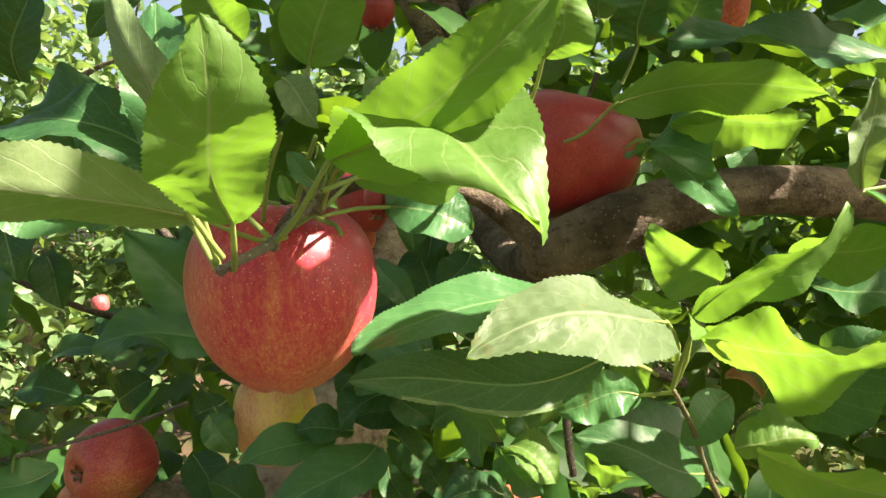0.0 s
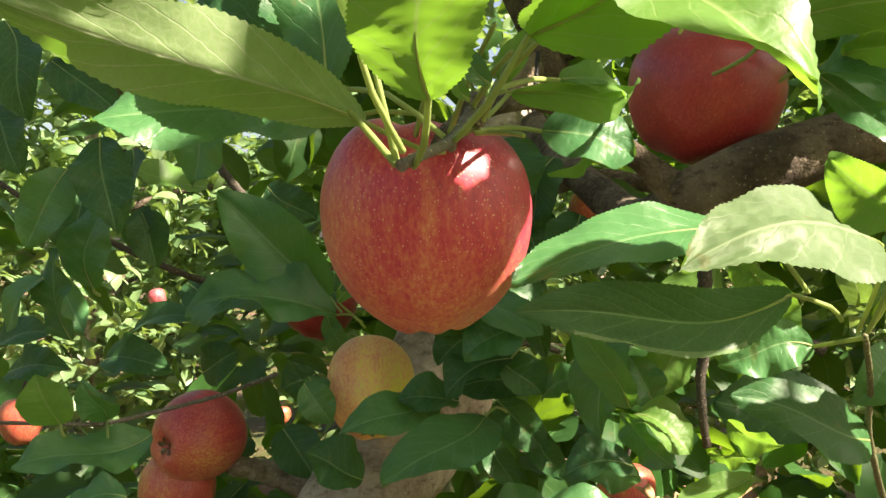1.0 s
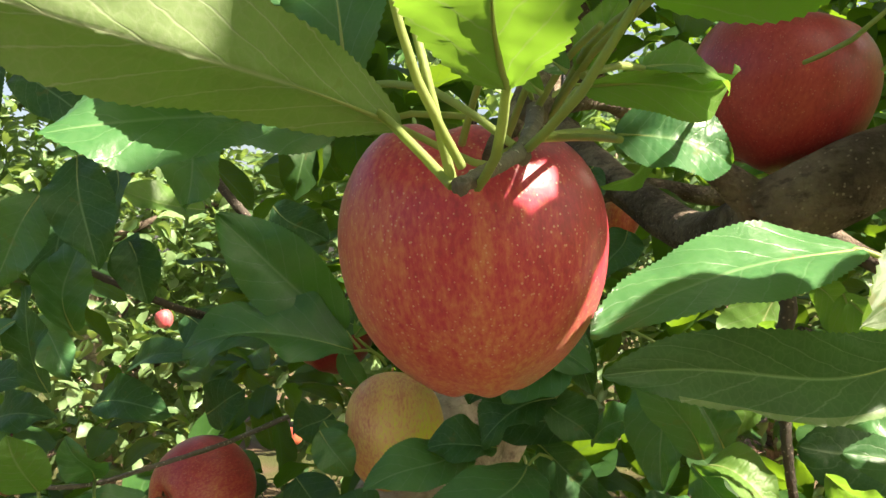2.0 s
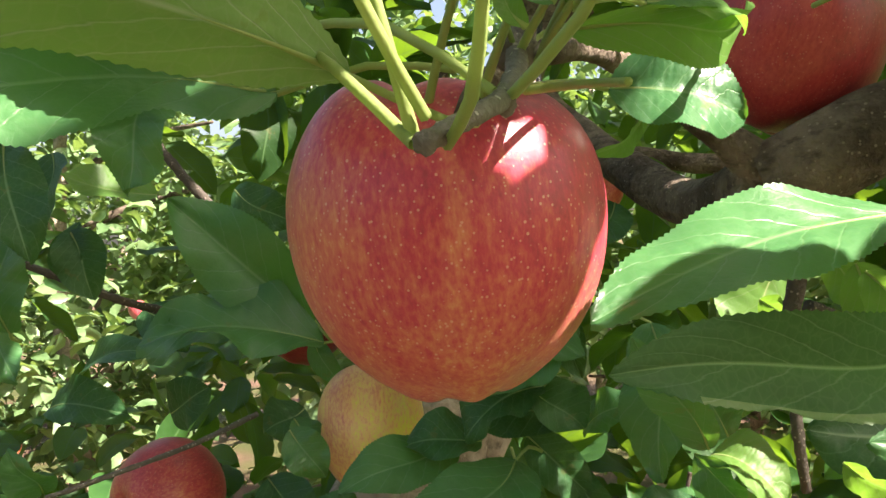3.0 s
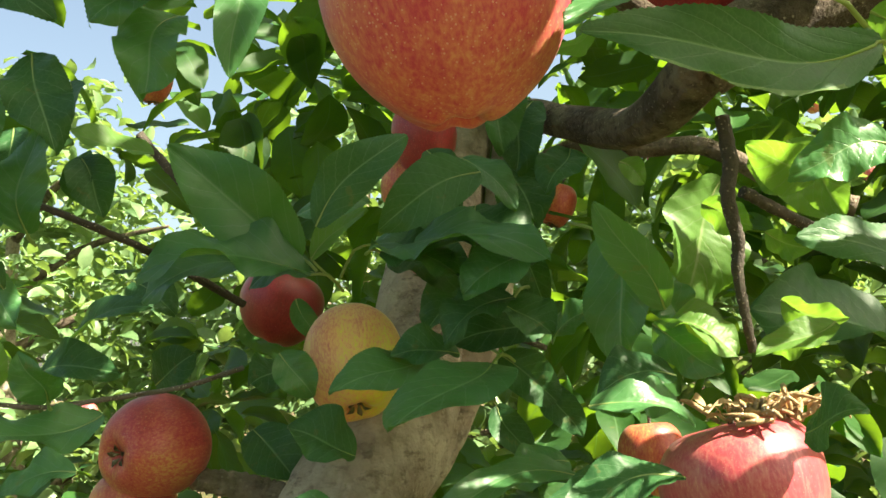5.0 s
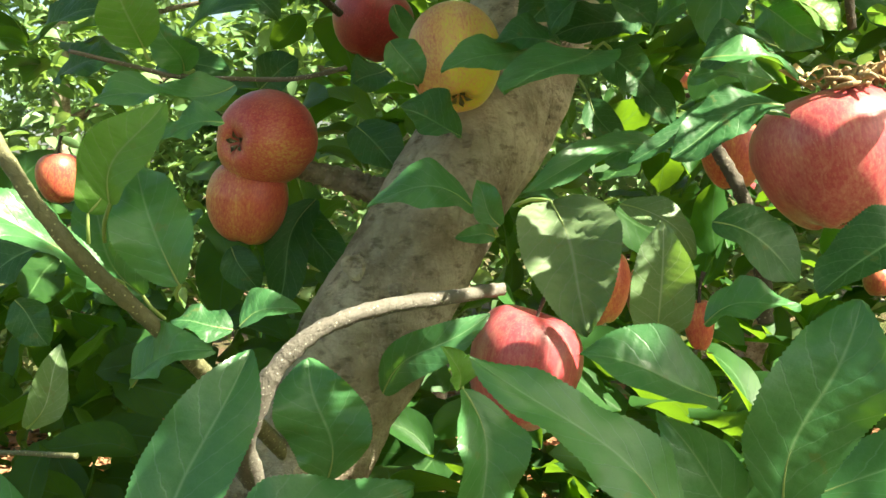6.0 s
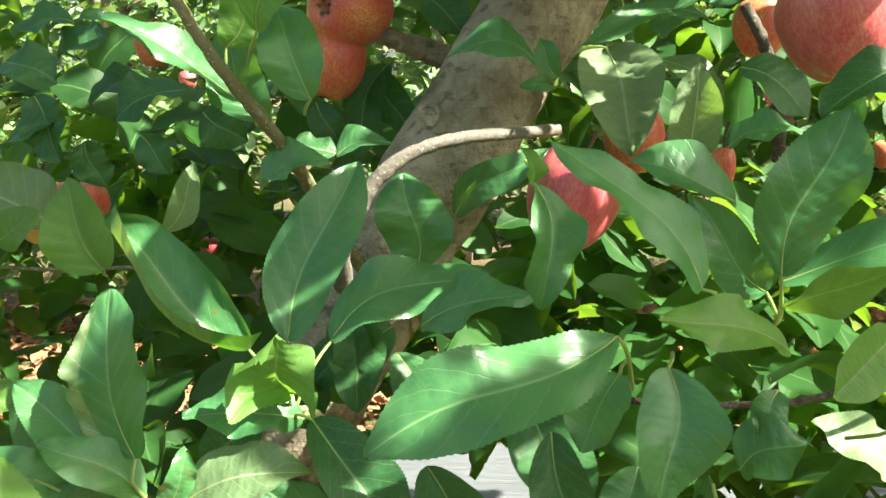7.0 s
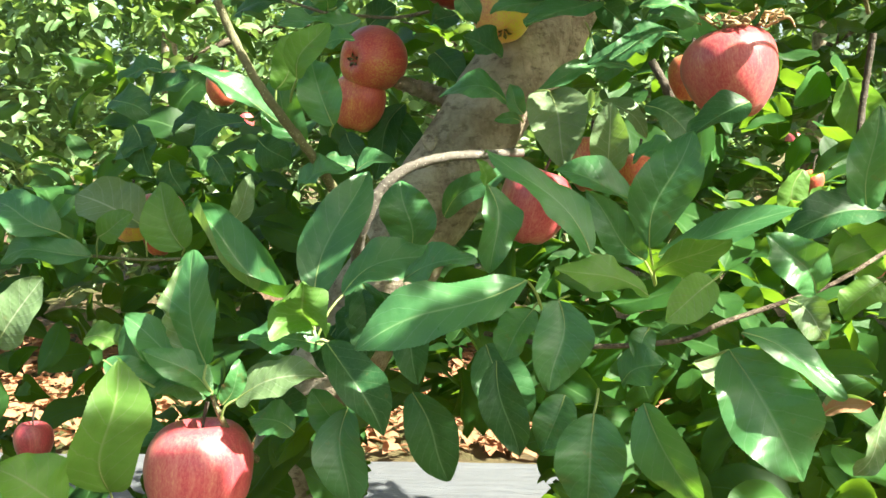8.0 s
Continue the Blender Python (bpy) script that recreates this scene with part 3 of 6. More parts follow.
# ---- the next row of the orchard ----
def row_tree(seed):
    ob = new("apple_tree")
    r = random.Random(seed)
    v, f = tube([(0, 0, -0.05), (0.03, 0.02, 0.6), (-0.04, 0.03, 1.3), (0.02, 0, 2.2)], [0.06, 0.05, 0.04, 0.018], 12, 0.12, seed)
    part("trunk", mesh_of("trunk", v, f), BARK, ob)
    for k in range(7):
        a, h = r.uniform(0, 6.28), 0.55 + 0.22 * k
        q = Vector((math.cos(a), math.sin(a), 0))
        v, f = tube([(0, 0.02, h), q * 0.35 + Vector((0, 0, h + 0.16)), q * 0.75 + Vector((0, 0, h + 0.2))], [0.022, 0.015, 0.006], 7, 0.1, k)
        part("limb", mesh_of("limb", v, f), LIMB_BARK, ob)
    n = 900
    u = rng.normal(size=(n, 3))
    u /= np.linalg.norm(u, axis=1)[:, None]
    rad = rng.uniform(0.35, 1.0, n) ** 0.6
    lump = 1 + 0.25 * np.sin(u[:, 0] * 5 + seed) * np.cos(u[:, 2] * 6 + seed * 2)
    c = u * (rad * lump)[:, None] * np.array([0.95, 0.75, 1.25]) + np.array([0, 0, 1.42])
    c = c[c[:, 2] > 0.12]
    part("crown", leaf_mass("crown", *tufts(c, 6, 0.06, (0.065, 0.105)), SMALL, LEAF_FAR_WASHED), None, ob)
    return tagged(ob, "sunlit apple tree of the next orchard row", "tree", "trees of the orchard rows")


first = row_tree(1)
second = row_tree(2)
first.matrix_basis = pose(-0.3, 4.1, 0, 0, 0, 20)
second.matrix_basis = pose(-1.75, 3.9, 0, 0, 0, 75)
for k, (x, y, a, s) in enumerate([(1.15, 4.0, 130, 1.0), (2.5, 4.1, 250, 1.05), (3.9, 4.0, 10, 1.0), (-3.2, 4.1, 200, 1.0), (-4.6, 4.0, 310, 1.05),
                                  (-0.9, 6.8, 45, 1.0), (-2.6, 6.6, 160, 1.0), (-4.4, 6.9, 280, 1.1), (0.8, 6.7, 20, 1.1), (2.4, 7.0, 90, 1.0), (4.2, 6.8, 190, 1.0), (-6.2, 6.7, 70, 1.0),
                                  (0.6, -5.4, 60, 1.0), (-1.1, -5.3, 150, 1.0), (-2.8, -5.5, 270, 1.0), (2.4, -5.6, 330, 1.0), (2.6, 1.0, 45, 0.95), (-2.7, 1.1, 100, 0.95)]):
    copy_thing((first, second)[k % 2], pose(x, y, 0, 0, 0, a) @ Matrix.Scale(s, 4))



# ---- trunk, limbs and twigs ----
def gnarled(name, points, radii, material, label, sides=56, steps=14, seed=0.0, lumps=0.10):
    """A trunk or stout limb: lumps, long folds in the bark, fine wrinkles across it."""
    v, f = tube(points, radii, sides, 0.0, seed, True, steps)
    rings = len(v) // sides
    out = []
    for i in range(rings):
        ring = v[i * sides:(i + 1) * sides]
        c = sum(ring, Vector()) / sides
        for k, q in enumerate(ring):
            d = q - c
            a = 2 * math.pi * k / sides
            h = lumps * noise.noise(q * 13 + Vector((seed, 0, 0))) + 0.5 * lumps * noise.noise(q * 34)
            fold = noise.noise(Vector((math.cos(a) * 2.4, math.sin(a) * 2.4, c.z * 5.0 + seed)))
            h -= 0.075 * math.exp(-(fold / 0.07) ** 2)
            wrinkle = noise.noise(Vector((math.cos(a) * 1.3, math.sin(a) * 1.3, c.z * 95.0)))
            patch = max(0.0, noise.noise(q * 9 + Vector((4, 2, seed))) + 0.25)
            h -= 0.060 * patch * max(0.0, wrinkle) + 0.014 * noise.noise(q * 150)
            out.append(c + d * (1 + h))
    return part(name, mesh_of(name, out, f), material, tree, label)


trunk = gnarled("trunk", [(-0.048, 0.930, 1.346), (-0.064, 0.900, 1.271), (-0.085, 0.850, 1.211), (-0.117, 0.800, 1.150), (-0.150, 0.765, 1.093), (-0.183, 0.750, 1.041), (-0.222, 0.742, 0.984), (-0.246, 0.748, 0.936), (-0.300, 0.765, 0.850), (-0.360, 0.790, 0.745), (-0.382, 0.810, 0.600), (-0.390, 0.840, 0.300), (-0.395, 0.860, -0.060)],
                [0.0420, 0.0440, 0.0460, 0.0475, 0.0475, 0.0480, 0.0480, 0.0490, 0.0510, 0.0550, 0.0570, 0.0610, 0.0800], BARK, "grey-brown leaning trunk with knots and fine cracks")
gnarled("leader", [(-0.051, 0.935, 1.337), (-0.027, 0.980, 1.427), (0.001, 1.030, 1.511), (0.060, 1.050, 1.620), (0.100, 1.050, 1.950), (0.120, 1.000, 2.350)], [0.0400, 0.0330, 0.0270, 0.0220, 0.0150, 0.0050], BARK, "upper trunk going up into the crown", 40, 10, 3.0, 0.08)
gnarled("limb", [(0.371, 0.660, 1.403), (0.297, 0.620, 1.411), (0.232, 0.590, 1.411), (0.179, 0.570, 1.405), (0.138, 0.560, 1.391), (0.107, 0.560, 1.377), (0.086, 0.570, 1.366)], [0.0165, 0.0160, 0.0160, 0.0165, 0.0170, 0.0180, 0.0170], LIMB_BARK, "rough dark brown limb with pale pores", 44, 16, 5.0, 0.15)
gnarled("limb", [(0.087, 0.570, 1.367), (0.072, 0.680, 1.365), (0.035, 0.840, 1.420), (0.020, 0.990, 1.470)], [0.0160, 0.0135, 0.0140, 0.0160], LIMB_BARK, "dark limb running back to the trunk", 44, 16, 9.0, 0.15)
branch("twig", [(-0.405, 0.700, 1.393), (-0.357, 0.700, 1.364), (-0.305, 0.700, 1.341), (-0.262, 0.715, 1.320), (-0.244, 0.760, 1.308), (-0.215, 0.860, 1.285)], [0.0020, 0.0022, 0.0025, 0.0025, 0.0030, 0.0032], TWIG, rough=0.24, label="thin brown twig")
branch("twig", [(-0.338, 0.600, 1.226), (-0.314, 0.630, 1.220), (-0.293, 0.660, 1.215), (-0.270, 0.700, 1.217), (-0.239, 0.757, 1.221), (-0.205, 0.800, 1.232)], [0.0013, 0.0014, 0.0015, 0.0016, 0.0018, 0.0020], GREY_TWIG, rough=0.24, label="long thin twig")
branch("twig", [(-0.349, 0.500, 1.206), (-0.334, 0.505, 1.168), (-0.319, 0.510, 1.137), (-0.300, 0.525, 1.104), (-0.280, 0.560, 1.065), (-0.269, 0.650, 1.004), (-0.244, 0.730, 0.930)], [0.0035, 0.0037, 0.0040, 0.0043, 0.0045, 0.0055, 0.0060], SHOOT, rough=0.24, label="smooth olive-brown shoot")
branch("twig", [(0.103, 0.600, 1.347), (0.105, 0.600, 1.322), (0.102, 0.602, 1.301), (0.106, 0.605, 1.279), (0.105, 0.608, 1.261), (0.107, 0.610, 1.239), (0.111, 0.615, 1.218)], [0.0040, 0.0045, 0.0040, 0.0037, 0.0032, 0.0027, 0.0025], TWIG, rough=0.24, label="brown hanging twig")
branch("twig", [(0.117, 0.620, 1.308), (0.155, 0.640, 1.292), (0.197, 0.660, 1.275)], [0.0035, 0.0035, 0.0040], TWIG, rough=0.24)
branch("twig", [(-0.262, 0.650, 0.955), (-0.256, 0.610, 0.990), (-0.243, 0.595, 1.016), (-0.228, 0.592, 1.040), (-0.203, 0.595, 1.060), (-0.166, 0.605, 1.070), (-0.126, 0.620, 1.072), (-0.095, 0.640, 1.073)], [0.0085, 0.0075, 0.0068, 0.0058, 0.0050, 0.0048, 0.0044, 0.0042], GREY_TWIG, rough=0.24, label="dead bent grey twig in front of the trunk")
branch("twig", [(-0.244, 0.800, 1.154), (-0.214, 0.820, 1.144), (-0.179, 0.820, 1.131), (-0.142, 0.800, 1.122)], [0.0080, 0.0100, 0.0130, 0.0170], BARK, rough=0.24, label="grey side shoot carrying the pair of apples")
branch("twig", [(-0.606, 0.740, 0.957), (-0.538, 0.740, 0.952), (-0.473, 0.730, 0.955), (-0.390, 0.680, 0.965)], [0.0018, 0.0018, 0.0018, 0.0020], SHOOT, rough=0.24)
branch("twig", [(0.214, 0.500, 1.003), (0.156, 0.480, 0.971), (0.115, 0.470, 0.957), (0.066, 0.460, 0.942), (0.027, 0.460, 0.926), (-0.057, 0.500, 0.912), (-0.130, 0.600, 0.900)], [0.0017, 0.0018, 0.0019, 0.0020, 0.0021, 0.0022, 0.0025], LIMB_BARK)
branch("twig", [(-0.061, 0.860, 1.231), (-0.038, 0.900, 1.238), (-0.013, 0.940, 1.246), (0.020, 0.980, 1.244), (0.047, 1.000, 1.234)], [0.0045, 0.0045, 0.0040, 0.0035, 0.0030], TWIG, rough=0.24, label="dark crooked dead twig")
branch("twig", [(0.021, 0.580, 1.155), (0.034, 0.580, 1.131), (0.051, 0.600, 1.097), (0.060, 0.620, 1.050)], [0.0035, 0.0040, 0.0045, 0.0050], TWIG, rough=0.24)
branch("twig", [(0.224, 0.620, 1.178), (0.217, 0.620, 1.107), (0.208, 0.600, 1.040)], [0.0030, 0.0032, 0.0030], TWIG, rough=0.24)
branch("twig", [(0.039, 0.950, 1.403), (0.082, 0.920, 1.412), (0.132, 0.900, 1.401), (0.185, 0.880, 1.394), (0.241, 0.850, 1.348), (0.285, 0.830, 1.326)], [0.0070, 0.0075, 0.0080, 0.0080, 0.0080, 0.0085], LIMB_BARK)
branch("twig", [(-0.307, 0.900, 1.444), (-0.274, 0.900, 1.401), (-0.236, 0.900, 1.360), (-0.198, 0.900, 1.315)], [0.0040, 0.0040, 0.0045, 0.0050], TWIG, rough=0.24)
branch("twig", [(-0.260, 0.450, 0.926), (-0.249, 0.460, 0.919), (-0.241, 0.480, 0.891), (-0.234, 0.520, 0.847)], [0.0025, 0.0025, 0.0030, 0.0035], SHOOT, rough=0.24)
branch("twig", [(-0.334, 0.410, 0.890), (-0.327, 0.420, 0.860), (-0.323, 0.480, 0.812)], [0.0022, 0.0025, 0.0030], SHOOT, rough=0.24)
branch("twig", [(0.132, 0.430, 1.305), (0.155, 0.480, 1.277), (0.179, 0.540, 1.242), (0.212, 0.600, 1.194)], [0.0012, 0.0015, 0.0018, 0.0020], SHOOT, rough=0.24)
branch("limb_fork", [(0.090, 0.573, 1.368), (0.066, 0.568, 1.387), (0.040, 0.552, 1.404), (0.000, 0.474, 1.409), (-0.022, 0.430, 1.401), (-0.040, 0.398, 1.388), (-0.046, 0.378, 1.377)], [0.0125, 0.0075, 0.0060, 0.0045, 0.0040, 0.0035, 0.0025], LIMB_BARK, label="slender fork of the limb that carries the fruit spur")
branch("fruit_spur", [(-0.032, 0.385, 1.394), (-0.033, 0.378, 1.390), (-0.035, 0.350, 1.381), (-0.039, 0.325, 1.372), (-0.045, 0.310, 1.367), (-0.051, 0.303, 1.363)], [0.0030, 0.0025, 0.0021, 0.0018, 0.0017, 0.0018], GREY_TWIG, rough=0.24, label="short grey-green fruit spur with leaf scars")
gnarled("limb", [(-0.118, 0.800, 1.118), (-0.082, 0.830, 1.158), (-0.050, 0.862, 1.205), (-0.008, 0.910, 1.290), (0.030, 0.980, 1.450)], [0.0330, 0.0300, 0.0270, 0.0190, 0.0160], BARK, "stout limb leaving the trunk", 40, 14, 7.0, 0.16)
branch("thin_stalk", [(-0.032, 0.385, 1.394), (-0.033, 0.380, 1.401), (-0.036, 0.375, 1.406)], [0.0008, 0.0006, 0.0004], STEM)
branch("thin_stalk", [(-0.032, 0.385, 1.394), (-0.027, 0.378, 1.399), (-0.026, 0.375, 1.404)], [0.0008, 0.0006, 0.0004], STEM)
branch("thin_stalk", [(-0.033, 0.382, 1.392), (-0.036, 0.370, 1.398), (-0.038, 0.365, 1.406)], [0.0008, 0.0006, 0.0004], STEM)
branch("thin_stalk", [(-0.030, 0.385, 1.394), (-0.023, 0.390, 1.399), (-0.017, 0.392, 1.400)], [0.0008, 0.0006, 0.0004], STEM)
branch("thin_stalk", [(-0.0542, 0.3850, 1.3820), (-0.0470, 0.3600, 1.3989), (-0.0376, 0.3350, 1.4130)], [0.0012, 0.0010, 0.0009], STEM, 7, 0.05)
branch("thin_stalk", [(-0.0417, 0.3850, 1.3819), (-0.0328, 0.3600, 1.4006), (-0.0247, 0.3350, 1.4120)], [0.0012, 0.0010, 0.0009], STEM, 7, 0.05)
branch("thin_stalk", [(-0.0368, 0.3850, 1.3838), (-0.0266, 0.3600, 1.3987), (-0.0191, 0.3350, 1.4030)], [0.0012, 0.0010, 0.0009], STEM, 7, 0.05)
branch("thin_stalk", [(-0.0311, 0.3850, 1.3832), (-0.0204, 0.3600, 1.3799), (-0.0150, 0.3350, 1.3758)], [0.0012, 0.0010, 0.0009], STEM, 7, 0.05)
branch("thin_stalk", [(-0.0531, 0.3080, 1.3638), (-0.0570, 0.3000, 1.3820), (-0.0606, 0.3000, 1.3976)], [0.0012, 0.0010, 0.0009], STEM, 7, 0.05)
knot((-0.195, 0.700, 1.085), (-0.25, -0.9, 0.25), 0.0080, trunk)
knot((-0.165, 0.695, 1.067), (-0.25, -0.9, 0.25), 0.0060, trunk)
knot((-0.113, 0.750, 1.170), (-0.25, -0.9, 0.25), 0.0050, trunk)
bud((-0.032, 0.384, 1.393), 0.0055)
bud((-0.030, 0.386, 1.390), 0.0040)
bud((-0.051, 0.303, 1.363), 0.0019)
bud((-0.038, 0.327, 1.372), 0.0024)

# ---- apples of the tree ----
apple((-0.0522, 0.4220, 1.3475), 0.0870, 0.0855, (3, -5, 20), "red", lobes=0.016, taper=0.30, stalk=0.012, heart=True, label="heart-shaped red apple with pale dots, hanging below its leaf cluster")
apple((0.1030, 0.6000, 1.4335), 0.0960, 0.0870, (20, 0, 60), "dark", lobes=0.04, taper=0.2, label="deep red apple lying against the bark of the limb")
apple((-0.1184, 0.7550, 1.2285), 0.0729, 0.0815, (-34, 0, 6), "yellow", lobes=0.045, taper=0.2, stalk=0.002, label="pale yellow apple with a faint orange blush, near the trunk")
apple((-0.2706, 0.7950, 1.1795), 0.0765, 0.0772, (-85, 0, -29), "eyed", lobes=0.03, taper=0.1, spin=-90, label="red-orange apple with its eye turned outwards, one of a pair")
apple((-0.2897, 0.8000, 1.1302), 0.0647, 0.0692, (5, 12, 10), "orange", lobes=0.05, taper=0.15, label="small orange-red apple pressed under its twin")
apple((0.0946, 0.6050, 1.1434), 0.0900, 0.0830, (-8, -6, 10), "rosy", lobes=0.10, taper=0.36, stalk=0.006, label="large rosy apple under dried blossom, its top in the sun")
apple((0.0829, 0.7570, 1.1495), 0.0463, 0.0517, (0, 0, 0), "orange", label="orange apple half hidden behind the large rosy one")
apple((-0.0831, 0.6500, 1.0196), 0.0732, 0.0809, (0, 15, 0), "rosy", lobes=0.05, taper=0.3, label="bright red apple behind leaves, with a sunlit shoulder")
apple((-0.0222, 0.7500, 1.0582), 0.0536, 0.0632, (0, 0, 30), "orange", label="orange apple in shade above the bright red one")
apple((0.0349, 0.8000, 1.0379), 0.0519, 0.0625, (0, 0, 30), "orange", label="orange apple deep among shaded leaves")
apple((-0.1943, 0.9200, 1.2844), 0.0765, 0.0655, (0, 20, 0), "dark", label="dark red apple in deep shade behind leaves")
apple((-0.0568, 0.8800, 1.4179), 0.0586, 0.0679, (0, 0, 0), "dark", label="red apple hanging high before the trunk")
apple((-0.0741, 0.9000, 1.3797), 0.0500, 0.0481, (0, 20, 0), "orange", label="orange apple wedged among shaded leaves")
apple((-0.0607, 0.8400, 1.3138), 0.0368, 0.0394, (0, 20, 0), "orange", stalk=0.001, label="small orange apple lying before the trunk")
apple((0.0855, 1.1000, 1.3907), 0.0436, 0.0500, (0, 20, 0), "orange", label="orange apple deep inside the crown")
apple((-0.3531, 0.4200, 0.8200), 0.0869, 0.0954, (0, 8, 50), "rosy", lobes=0.05, taper=0.25, label="rosy apple low on the tree, dappled by the sun")
apple((-0.6914, 0.7500, 0.7261), 0.0483, 0.0516, (0, 0, 0), "rosy", label="pink apple low among leaves")
apple((-0.5826, 0.8200, 0.9942), 0.0599, 0.0641, (0, 0, 0), "yellow", label="yellowish apple behind a pale leaf")
apple((-0.5596, 0.8400, 0.9671), 0.0395, 0.0499, (0, 0, 0), "orange", label="orange apple hidden in the leaves")
apple((0.2208, 0.6000, 0.9754), 0.0441, 0.0250, (0, 70, 0), "orange", label="orange apple half covered by leaves")
apple((-0.3240, 1.0000, 1.5307), 0.0438, 0.0561, (0, 0, 0), "orange", label="dull orange apple against the sky")
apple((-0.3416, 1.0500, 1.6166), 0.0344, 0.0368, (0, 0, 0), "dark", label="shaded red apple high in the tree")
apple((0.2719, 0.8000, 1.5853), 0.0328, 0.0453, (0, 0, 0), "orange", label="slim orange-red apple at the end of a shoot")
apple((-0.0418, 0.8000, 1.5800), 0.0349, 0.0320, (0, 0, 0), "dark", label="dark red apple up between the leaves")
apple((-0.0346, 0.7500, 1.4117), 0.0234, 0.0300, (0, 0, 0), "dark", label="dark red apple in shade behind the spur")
apple((-0.5059, 0.9500, 1.1581), 0.0465, 0.0497, (0, 0, 0), "orange", label="orange apple in the shade of the lower crown")
apple((-0.5355, 0.8000, 1.0001), 0.0555, 0.0540, (0, 0, 0), "orange", label="large orange apple behind the shaded leaves")
apple((-0.5386, 1.2000, 0.8905), 0.0289, 0.0326, (0, 0, 0), "rosy", label="small pink apple far inside the crown")
apple((0.2625, 0.9200, 1.0281), 0.0288, 0.0308, (0, 0, 0), "orange", label="bright orange apple between broad leaves")
apple((0.0312, 0.6600, 1.0412), 0.0191, 0.0341, (0, 0, 0), "orange", label="narrow orange apple beyond the leaves")

# ---- leaves of the tree ----
leaf((-0.067, 0.342, 1.3805), (-0.139, 0.236, 1.394), 0.030, (0.55, -0.45, -0.48), "silver", stem=(-0.043, 0.378, 1.375), fold=-0.45, bulge=0.03, twist=0.0, wave=0.09, peak=0.5)
leaf((-0.042, 0.280, 1.378), (-0.0381, 0.2280, 1.4252), 0.036, (0.25, -0.80, -0.52), "young", stem=(-0.048, 0.308, 1.363), fold=0.14, bulge=0.04, hook=0.15, wave=0.08, twist=0.1, peak=0.5)
leaf((-0.063, 0.285, 1.398), (-0.085, 0.290, 1.455), 0.017, (-0.47, -0.88, -0.10), "under", stem=(-0.051, 0.305, 1.367), fold=-0.4, twist=0.5)
leaf((-0.084, 0.360, 1.395), (-0.099, 0.380, 1.473), 0.032, (-0.02, -0.97, 0.24), "top", fold=0.2, stem=(-0.053, 0.305, 1.363))
leaf((-0.015, 0.300, 1.400), (0.058, 0.260, 1.445), 0.035, (0.02, -0.73, -0.68), "young", stem=(-0.038, 0.327, 1.372), fold=0.15, bulge=0.06, droop=0.04)
leaf((-0.010, 0.330, 1.407), (0.050, 0.255, 1.382), 0.062, (-0.17, -0.43, 0.89), "young", stem=(-0.029, 0.385, 1.387), fold=0.1, bulge=0.12)
leaf((-0.006, 0.318, 1.407), (0.044, 0.300, 1.433), 0.041, (-0.53, -0.54, 0.65), "under", stem=(-0.029, 0.385, 1.388), fold=0.2)
leaf((-0.033, 0.370, 1.445), (-0.020, 0.360, 1.485), 0.033, (0.17, -0.94, -0.29), "young", fold=0.2, stem=(-0.036, 0.380, 1.439))
leaf((-0.080, 0.360, 1.395), (-0.184, 0.400, 1.425), 0.041, (-0.01, -0.62, 0.79), "dark", fold=0.2, stem=(-0.040, 0.328, 1.374))
leaf((-0.094, 0.400, 1.388), (-0.1715, 0.364, 1.384), 0.042, (0.18, -0.74, 0.64), "top", fold=0.12, bulge=0.03, stem=(-0.047, 0.385, 1.389), wave=0.09, twist=0.0, peak=0.5)
leaf((-0.0037, 0.4370, 1.3907), (0.0370, 0.4370, 1.3810), 0.035, (-0.20, -0.80, 0.55), "top", fold=0.30, bulge=0.10, hook=0.08, twist=0.2, stem=(-0.030, 0.386, 1.384))
leaf((-0.018, 0.405, 1.402), (0.039, 0.430, 1.410), 0.019, (0.37, -0.62, -0.69), "young", bulge=0.2, fold=0.3, stem=(-0.045, 0.380, 1.377))
leaf((-0.060, 0.370, 1.455), (-0.078, 0.360, 1.478), 0.031, (-0.17, -0.85, -0.50), "young", fold=0.2)
leaf((-0.040, 0.350, 1.436), (-0.025, 0.340, 1.417), 0.015, (-0.16, -0.92, 0.36), "under", fold=0.3)
leaf((0.001, 0.400, 1.406), (0.030, 0.410, 1.402), 0.024, (0.30, -0.55, 0.78), "young", fold=0.2, stem=(-0.023, 0.340, 1.392))
leaf((-0.026, 0.350, 1.395), (-0.038, 0.350, 1.408), 0.009, (0.07, -1.00, 0.06), "top", fold=0.3)
leaf((-0.021, 0.360, 1.395), (-0.010, 0.360, 1.418), 0.013, (-0.53, -0.81, 0.26), "young", fold=0.3)
leaf((-0.033, 0.340, 1.388), (-0.039, 0.340, 1.398), 0.006, (0.06, -1.00, 0.04), "young", fold=0.3)
leaf((0.109, 0.470, 1.446), (0.213, 0.450, 1.448), 0.034, (-0.12, -0.70, -0.70), "young", stem=(0.092, 0.530, 1.434), bulge=-0.16, fold=0.2, wave=0.12)
leaf((0.299, 0.560, 1.489), (0.149, 0.520, 1.489), 0.063, (0.16, -0.59, 0.79), "dark", fold=0.15, bulge=0.05)
leaf((0.156, 0.530, 1.444), (0.223, 0.500, 1.441), 0.041, (-0.32, -0.62, -0.72), "young", bulge=0.02, fold=0.15, stem=(0.144, 0.540, 1.440))
leaf((0.139, 0.520, 1.434), (0.178, 0.480, 1.394), 0.023, (-0.32, -0.81, 0.50), "top", bulge=-0.1, fold=0.25, stem=(0.130, 0.540, 1.432))
